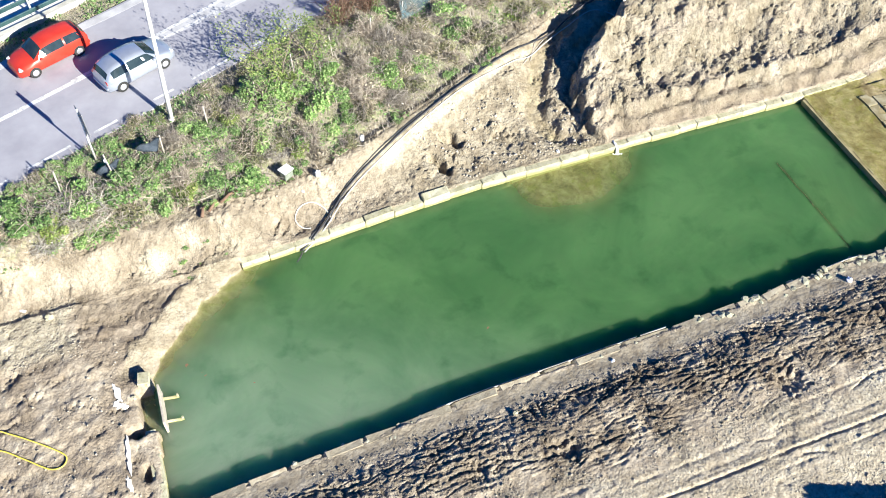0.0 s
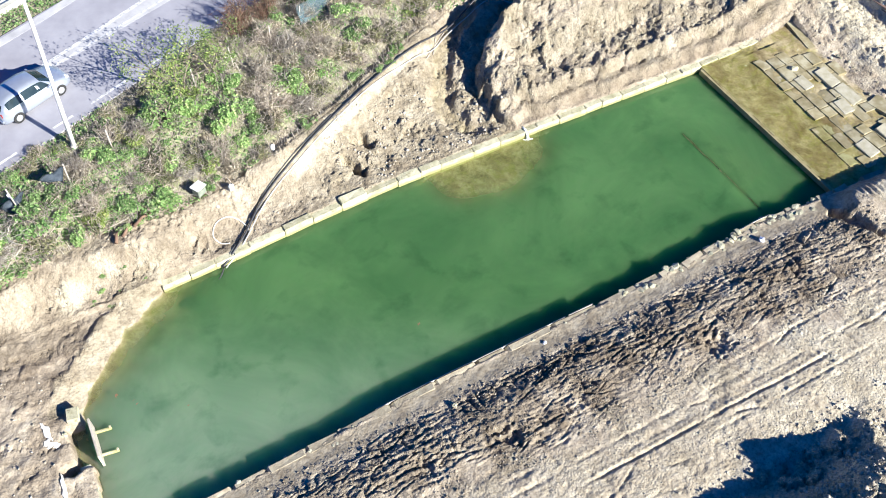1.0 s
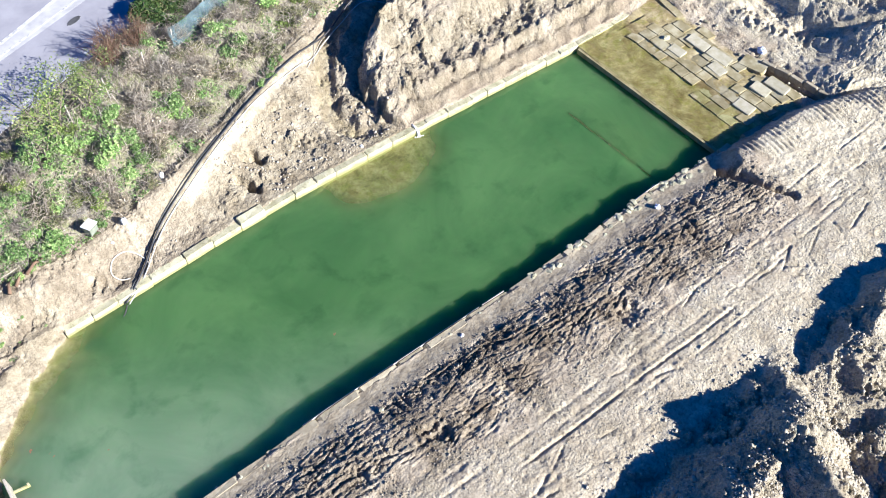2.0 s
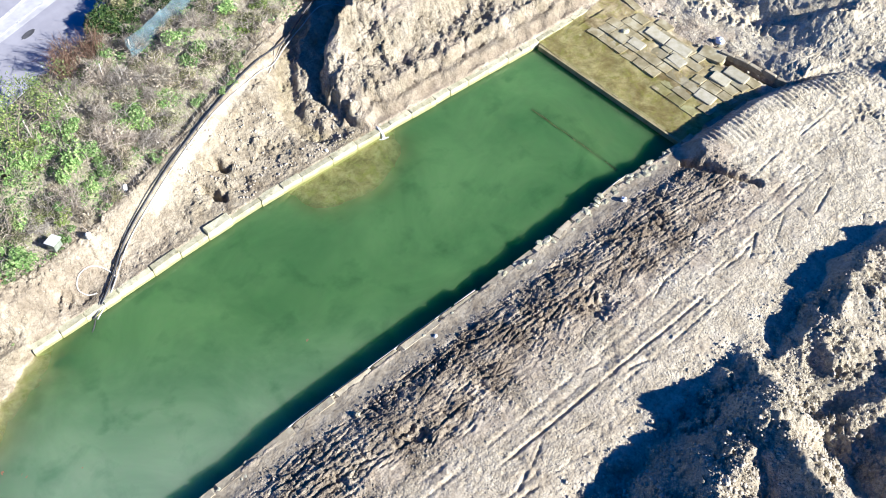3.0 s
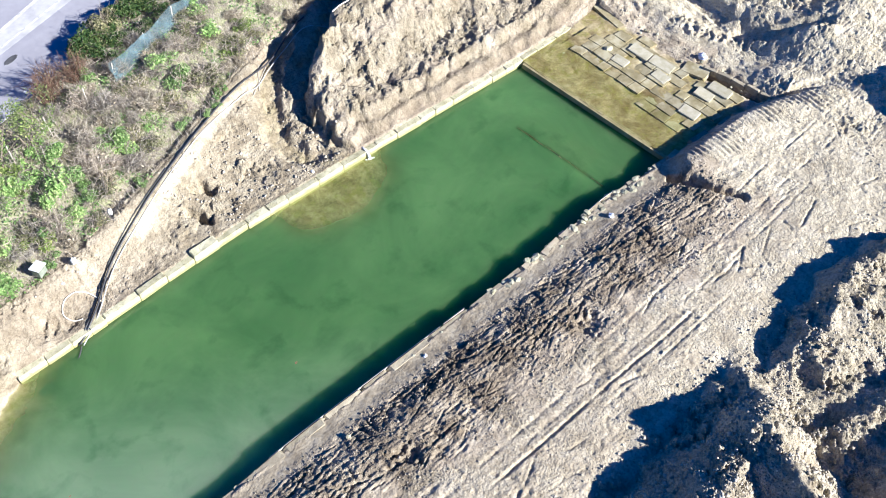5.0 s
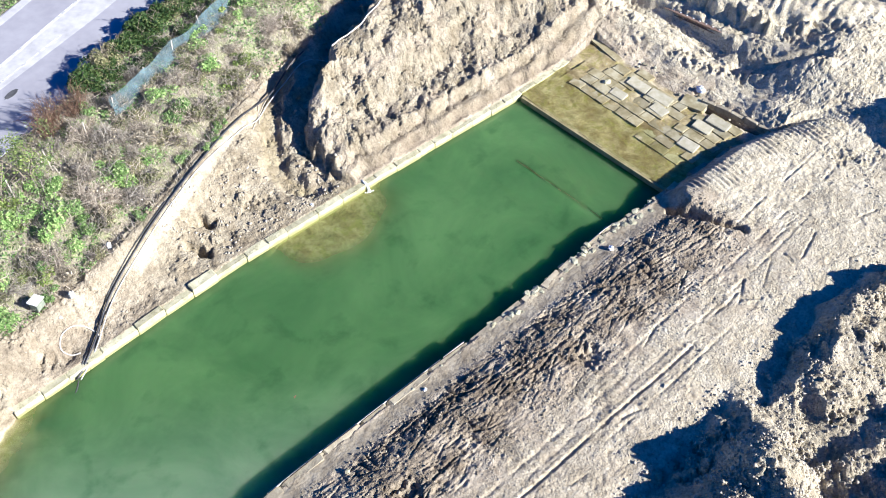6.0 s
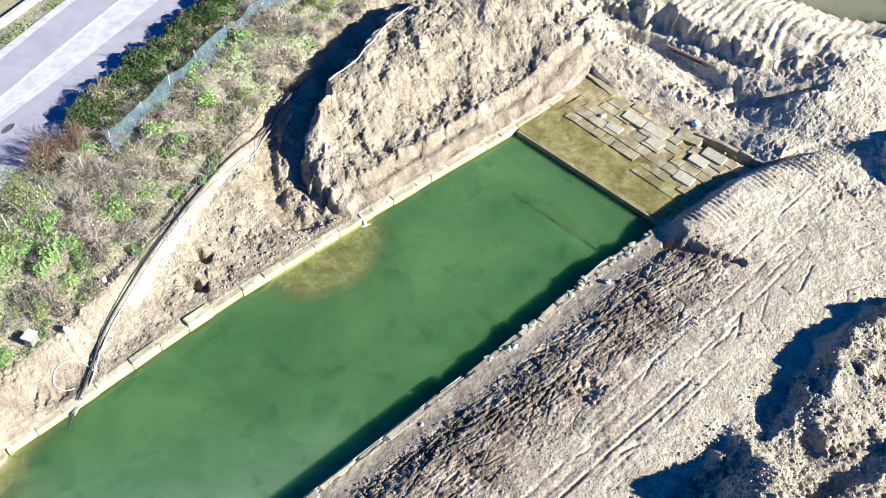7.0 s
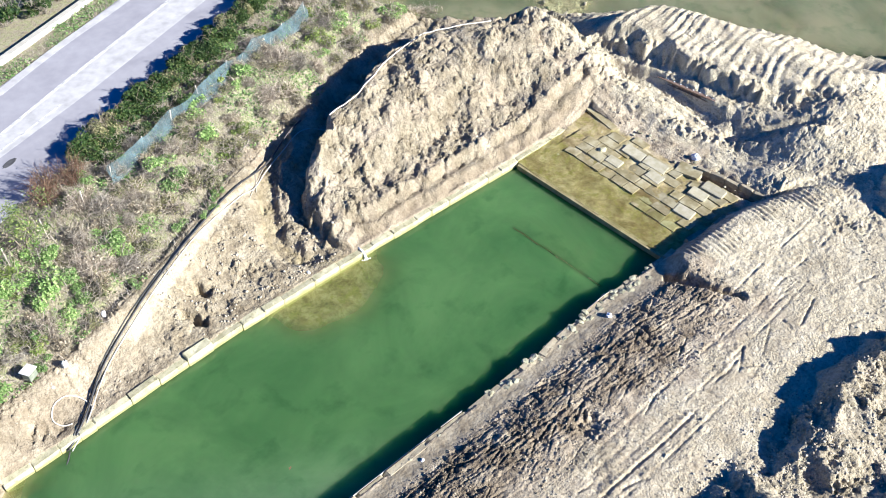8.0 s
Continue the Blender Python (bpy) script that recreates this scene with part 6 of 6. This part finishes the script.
laid_hose("hose", [(-33.0, -5.2), (-31.8, -6.1), (-30.7, -6.95), (-29.5, -8.0), (-29.35, -8.4), (-29.6, -8.65), (-30.1, -8.55), (-31.0, -7.75), (-31.9, -7.0), (-33.0, -6.6)], 0.03, YELLOW_HOSE, "yellow garden hose lying in a loop on the mud", 60)
for px, py, qx, qy in ((-0.5, 8.3, -2.5, 6.6), (-0.9, 8.4, -1.9, 6.9)):
    laid_hose("plank", [(px, py), ((px + qx) / 2, (py + qy) / 2), (qx, qy)], 0.022, STAKE, "thin pale timber lying beside the gully", 10)
# suction hose going under water
tagged(tube("suction_hose", [tuple(p) for p in smooth_path([(-17.3, -0.7, 0.07), (-17.6, -1.05, 0.0), (-18.2, -1.5, -0.14), (-18.9, -1.8, -0.32)], 16)], 0.035, BLACK_HOSE, None, 7), "black suction hose dipping into the water", "hose")
PUMP_AT = (-19.1, -1.75, -0.42)

# water spout that fills the basin
FOAM = simple("white_water", [(0.3, (0.75, 0.78, 0.78)), (0.7, (0.9, 0.92, 0.92))], 8.0, 0.3)
spout = tagged(empty("water_spout", (0.12, 0.1, 0)), "small white spout of water falling into the basin", "water spout")
tube("jet", [(0, 0.35, 0.46), (0.02, 0.05, 0.43), (0.05, -0.1, 0.25), (0.06, -0.16, 0.0)], [0.05, 0.06, 0.07, 0.1], FOAM, spout, 8)
bm = bmesh.new()
r0 = random.Random(4)
for i in range(26):
    a, d0 = r0.uniform(0, math.tau), abs(r0.gauss(0, 0.12))
    m = Matrix.Translation((0.06 + math.cos(a) * d0, -0.2 + math.sin(a) * d0, 0.01)) @ Matrix.Diagonal((1, 1, 0.45, 1))
    bmesh.ops.create_icosphere(bm, subdivisions=1, radius=r0.uniform(0.02, 0.055), matrix=m)
part("splash", bm, FOAM, spout, "white foam of the splash", smooth=True)

# electric box on a stand, canister and rubbish on the bank
WHITE_PLASTIC = simple("white_plastic", [(0.3, (0.70, 0.70, 0.69)), (0.7, (0.85, 0.85, 0.84))], 5.0, 0.5)
cabinet = tagged(empty("pump_cabinet", (-16.95, 2.6, ground_z(-16.95, 2.6) + 0.25), 30), "small white box with a pale lid on a dark stand", "box")
box_part("body", 0.52, 0.42, 0.5, (0, 0, 0.25), simple("dull_green_box", [(0.3, (0.14, 0.16, 0.13)), (0.7, (0.24, 0.26, 0.21))], 5, 0.6), cabinet, 0, 0, 0.02)
box_part("lid", 0.64, 0.54, 0.06, (0, 0, 0.53), WHITE_PLASTIC, cabinet, 0, 6, 0.02, "white lid")
for sx in (-0.2, 0.2):
    for sy in (-0.15, 0.15):
        box_part("leg", 0.05, 0.05, 0.5, (sx, sy, -0.15), RUST_STEEL, cabinet, 0, 0, 0.005)


def canister(at, turn, label, mat):
    thing = tagged(empty("canister", at, turn), label, "canister")
    box_part("body", 0.26, 0.20, 0.36, (0, 0, 0.18), mat, thing, 0, 0, 0.05)
    tube("cap", [(0.06, 0, 0.36), (0.06, 0, 0.42)], 0.035, BLACK_HOSE, thing, 8)
    tube("handle", [(-0.09, 0, 0.36), (-0.06, 0, 0.42), (0.0, 0, 0.42), (0.02, 0, 0.36)], 0.014, mat, thing, 6)
    return thing


canister((-15.45, 2.35, ground_z(-15.45, 2.35)), 25, "white plastic canister standing on bare soil", WHITE_PLASTIC)
canister((-12.7, 3.75, ground_z(-12.7, 3.75)), 60, "white and pink plastic canister lying in the scrub", WHITE_PLASTIC)


def rubbish(name, at, size, mat, label, seed):
    bm = bmesh.new()
    bmesh.ops.create_icosphere(bm, subdivisions=2, radius=1.0)
    r = random.Random(seed)
    for v in bm.verts:
        v.co *= r.uniform(0.6, 1.15)
        v.co.x, v.co.y, v.co.z = v.co.x * size[0], v.co.y * size[1], v.co.z * size[2]
    ob = tagged(part(name, bm, mat), label, "rubbish")
    ob.matrix_basis = pose(*at, 0, 0, r.uniform(0, 180))
    return ob


BLUE_BAG = simple("white_blue_bag", [(0.35, (0.30, 0.38, 0.62)), (0.55, (0.74, 0.76, 0.82))], 6.0, 0.5)
for name, px, py, size, mat, label in (
    ("plastic_bag", 19.5, -7.0, (0.32, 0.24, 0.2), BLUE_BAG, "crumpled white and blue plastic bag on the mud"),
    ("plastic_bag", 6.2, -11.9, (0.2, 0.16, 0.12), BLUE_BAG, "crumpled white and blue plastic bag by the wall"),
    ("plastic_scrap", -6.1, -11.95, (0.12, 0.09, 0.06), WHITE_PLASTIC, "white plastic scrap on the wall top"),
    ("stone", -11.2, -12.9, (0.15, 0.11, 0.12), STONE, "pale stone lying on the churned mud"),
    ("plastic_scrap", -2.95, 0.75, (0.13, 0.10, 0.07), WHITE_PLASTIC, "white plastic scrap above the quay wall"),
    ("plastic_scrap", -21.6, 2.7, (0.12, 0.1, 0.1), WHITE_PLASTIC, "white plastic scrap in the scrub"),
    ("plastic_scrap", -16.4, 1.9, (0.13, 0.08, 0.06), BLUE_BAG, "pale blue scrap on bare soil below the box"),
    ("stone", -26.3, -6.3, (0.13, 0.11, 0.10), STONE, "pale squared stone beside the gate"),
    ("stone", 16.0, -2.85, (0.28, 0.2, 0.14), STONE, "pale broken stone on the paving"),
    ("stone", -29.2, -1.0, (0.24, 0.16, 0.16), STONE, "pale stone at the edge of the rubble"),
    ("stone", -30.3, -0.1, (0.2, 0.08, 0.06), WHITE_PLASTIC, "white scrap on the rubble"),
):
    rubbish(name, (px, py, ground_z(px, py) + size[2] * 0.5), size, mat, label, int(abs(px * 37 + py * 11)))

SLIME = simple("dark_slime", [(0.3, (0.012, 0.016, 0.012)), (0.7, (0.035, 0.045, 0.03))], 6, 0.6)
for k, (dx, dy, size) in enumerate(((0, 0, (0.62, 0.42, 0.2)), (0.55, -0.25, (0.4, 0.3, 0.14)), (-0.5, 0.3, (0.36, 0.26, 0.12)))):
    rubbish("brush_clump", (PUMP_AT[0] + dx, PUMP_AT[1] + dy, PUMP_AT[2]), size, SLIME, "dark slimy brushwood clump under the water", 900 + k)

# rotten log and roots below the scrub
for k, (px, py, ln, turn) in enumerate(((-20.7, 1.75, 0.9, 40), (-19.9, 2.0, 1.1, 25), (-21.3, 1.5, 0.7, 70))):
    zz = ground_z(px, py) + 0.12
    dx, dy = math.cos(radians(turn)) * ln / 2, math.sin(radians(turn)) * ln / 2
    tagged(tube("log", [(px - dx, py - dy, zz), (px, py + 0.05, zz + 0.1), (px + dx, py + dy, zz)], [0.09, 0.075, 0.04], simple("rotten_wood", [(0.3, (0.12, 0.07, 0.045)), (0.7, (0.23, 0.15, 0.10))], 6, 0.9) if k == 0 else bpy.data.materials["rotten_wood"], None, 7), "reddish rotten log lying at the foot of the bank", "log")

# steel beam lying in the furrow
beam = tagged(empty("steel_beam", (23.2, -3.2, ground_z(23.2, -3.2) + 0.12), -82), "long rusty steel beam with pale bolts lying in a furrow", "beam")
box_part("web", 4.0, 0.05, 0.22, (0, 0, 0), RUST_STEEL, beam, 0, 0, 0.005)
for zz in (-0.12, 0.12):
    box_part("flange", 4.0, 0.24, 0.03, (0, 0, zz), RUST_STEEL, beam, 0, 0, 0.005)
for k in range(9):
    box_part("bolt", 0.09, 0.07, 0.05, (-1.8 + 0.45 * k, 0.06, 0.15), WHITE_PLASTIC, beam, 0, 0, 0.01)

# dark bar added to draw the edge line of the drowned step
STEP_LINE = simple("step_line_dark", [(0.3, (0.03, 0.035, 0.02)), (0.7, (0.06, 0.065, 0.04))], 5, 0.8)
for y0, y1 in ((-4.2, -6.6), (-6.65, -9.6)):
    step_bar = tagged(tube("sunken_beam", [(7.78, y0, -0.20), (7.84, (y0 + y1) / 2, -0.15), (8.02, y1, -0.17)], 0.06, STEP_LINE, None, 7), "dark bar added along the drowned step under green water", "beam")

# red-brown weed under the water
WEED = simple("rusty_weed", [(0.3, (0.20, 0.09, 0.05)), (0.7, (0.30, 0.13, 0.08))], 6, 0.8)
for px, py, g in ((-23.9, -5.05, 0.16), (-23.3, -5.6, 0.12), (-23.2, -5.85, 0.1), (-21.25, -6.9, 0.18), (-10.4, -7.9, 0.16)):
    rubbish("water_weed", (px, py, -0.03), (g, g * 0.7, 0.04), WEED, "rust-coloured clump of weed just under the surface", int(-px * 31))


# ---- silver hatchback on the road ----
CAR_PAINT = simple("silver_car_paint", [(0.3, (0.44, 0.48, 0.55)), (0.7, (0.52, 0.56, 0.63))], 2.0, 0.3, 0.6)
CAR_GLASS = simple("dark_car_glass", [(0.3, (0.015, 0.025, 0.03)), (0.7, (0.03, 0.045, 0.05))], 2.0, 0.06)
TYRE = simple("black_tyre", [(0.3, (0.015, 0.015, 0.015)), (0.7, (0.035, 0.035, 0.035))], 8.0, 0.85)
RIM = simple("alloy_rim", [(0.3, (0.55, 0.56, 0.57)), (0.7, (0.68, 0.69, 0.70))], 8.0, 0.35, 0.7)
LAMP_RED = simple("red_lamp_glass", [(0.3, (0.35, 0.02, 0.02)), (0.7, (0.5, 0.04, 0.03))], 8.0, 0.15)
LAMP_CLEAR = simple("clear_lamp_glass", [(0.3, (0.7, 0.72, 0.74)), (0.7, (0.85, 0.86, 0.87))], 8.0, 0.1)
# stations along the car: x, sill half width, belt height, belt half width, roof height, roof half width
CAR = [(-2.02, 0.62, 0.74, 0.60, 0.86, 0.50), (-1.95, 0.78, 0.86, 0.76, 1.02, 0.62), (-1.72, 0.84, 0.93, 0.82, 1.32, 0.56), (-1.35, 0.86, 0.95, 0.84, 1.45, 0.58), (-0.7, 0.87, 0.94, 0.85, 1.50, 0.60), (0.0, 0.87, 0.93, 0.85, 1.49, 0.60), (0.42, 0.87, 0.92, 0.85, 1.42, 0.58), (1.08, 0.87, 0.90, 0.83, 0.97, 0.70), (1.55, 0.85, 0.82, 0.80, 0.88, 0.62), (1.92, 0.76, 0.70, 0.70, 0.76, 0.52), (2.05, 0.60, 0.55, 0.56, 0.62, 0.45)]


def car_ring(st):
    x, w, bz, bw, rz, rw = st
    half = [(w * 0.86, 0.20), (w, 0.34), (w * 1.01, 0.58 if bz > 0.6 else bz * 0.8), (bw, bz), (rw, rz - 0.05), (rw * 0.6, rz), (0.0, rz + 0.01)]
    return [(x, y, z) for y, z in half] + [(x, -y, z) for y, z in half[-2::-1]]


def build_car(at, turn, paint, label):
    car = tagged(empty("car", at, turn), label, "car")
    bm = bmesh.new()
    rings = [[bm.verts.new(p) for p in car_ring(st)] for st in CAR]
    for a, b in zip(rings[:-1], rings[1:]):
        for i in range(len(a) - 1):
            bm.faces.new((a[i], a[i + 1], b[i + 1], b[i]))
        bm.faces.new((a[-1], a[0], b[0], b[-1]))
    bm.faces.new(rings[0])
    bm.faces.new(rings[-1][::-1])
    bmesh.ops.recalc_face_normals(bm, faces=bm.faces[:])
    body = part("body", bm, paint, car, smooth=True)

    R_ = [car_ring(st) for st in CAR]

    def lerp(p, q, f_):
        return Vector(p) * (1 - f_) + Vector(q) * f_

    def pane(name, low, high, v0, v1):
        """Glass between two edge lines of the body, kept a little inside them."""
        bm = bmesh.new()
        a = [lerp(p, q, v0) for p, q in zip(low, high)]
        b = [lerp(p, q, v1) for p, q in zip(low, high)]
        n = (a[-1] - a[0]).cross(b[0] - a[0]).normalized()
        if n.dot(Vector((a[0].x * 0.2, (a[0].y + b[-1].y), 0.6))) < 0:
            n = -n
        outer = [[bm.verts.new(p + n * 0.010) for p in row] for row in (a, b)]
        inner = [[bm.verts.new(p - n * 0.02) for p in row] for row in (a, b)]
        for i in range(len(a) - 1):
            bm.faces.new((outer[0][i], outer[0][i + 1], outer[1][i + 1], outer[1][i]))
            for row in (0, 1):
                bm.faces.new((outer[row][i], outer[row][i + 1], inner[row][i + 1], inner[row][i]))
        for i in (0, -1):
            bm.faces.new((outer[0][i], outer[1][i], inner[1][i], inner[0][i]))
        bmesh.ops.recalc_face_normals(bm, faces=bm.faces[:])
        part(name, bm, CAR_GLASS, body)

    for side in (0, 1):
        g = (lambda r, i: R_[r][i]) if side == 0 else (lambda r, i: R_[r][12 - i])
        row = lambda i, rs: [lerp(g(int(r), i), g(min(int(r) + 1, 10), i), r - int(r)) for r in rs]
        pane("rear_side_window", row(3, (2.35, 3, 3.5, 3.92)), row(4, (2.35, 3, 3.5, 3.92)), 0.10, 0.86)
        pane("front_side_window", row(3, (4.06, 4.6, 5.2, 6.0, 6.7)), row(4, (4.06, 4.6, 5.2, 5.8, 6.1)), 0.10, 0.86)
    across = (4, 5, 6, 7, 8)
    pane("windscreen", [R_[7][i] for i in across], [R_[6][i] for i in across], 0.06, 0.90)
    pane("rear_window", [R_[1][i] for i in across], [R_[2][i] for i in across], 0.12, 0.92)
    for wx in (-1.28, 1.25):
        for wy in (-0.80, 0.80):
            wheel = new("wheel")
            wheel.parent = car
            wheel.matrix_basis = pose(wx, wy, 0.31)
            sgn = 1 if wy > 0 else -1
            tube("tyre", [(0, -0.1, 0), (0, -0.08, 0), (0, 0.08, 0), (0, 0.1, 0)], [0.27, 0.31, 0.31, 0.27], TYRE, wheel, 20)
            tube("rim", [(0, sgn * 0.09, 0), (0, sgn * 0.115, 0)], [0.20, 0.16], RIM, wheel, 16)
    for sy in (-0.62, 0.62):
        box_part("tail_lamp", 0.07, 0.22, 0.2, (-1.96, sy, 0.80), LAMP_RED, car, 0, 0, 0.02)
        box_part("headlamp", 0.22, 0.26, 0.12, (1.83, sy, 0.68), LAMP_CLEAR, car, -20 if sy > 0 else 20, 0, 0.03)
        box_part("door_mirror", 0.12, 0.18, 0.12, (0.72, sy * 1.52, 0.98), paint, car, 0, 0, 0.03)
    box_part("front_bumper", 0.14, 1.3, 0.16, (1.98, 0, 0.36), paint, car, 0, 0, 0.05)
    box_part("rear_bumper", 0.16, 1.4, 0.18, (-1.98, 0, 0.42), paint, car, 0, 0, 0.05)
    return car


RED_PAINT = simple("red_car_paint", [(0.3, (0.52, 0.035, 0.02)), (0.7, (0.62, 0.05, 0.03))], 2.0, 0.3, 0.1)
build_car((-22.55, 11.15, ROAD_Z + 0.002), 23.5, CAR_PAINT, "silver five-door hatchback driving on the grey road")
build_car((-26.6, 13.75, ROAD_Z + 0.002), 202.0, RED_PAINT, "bright red hatchback driving in the far lane")
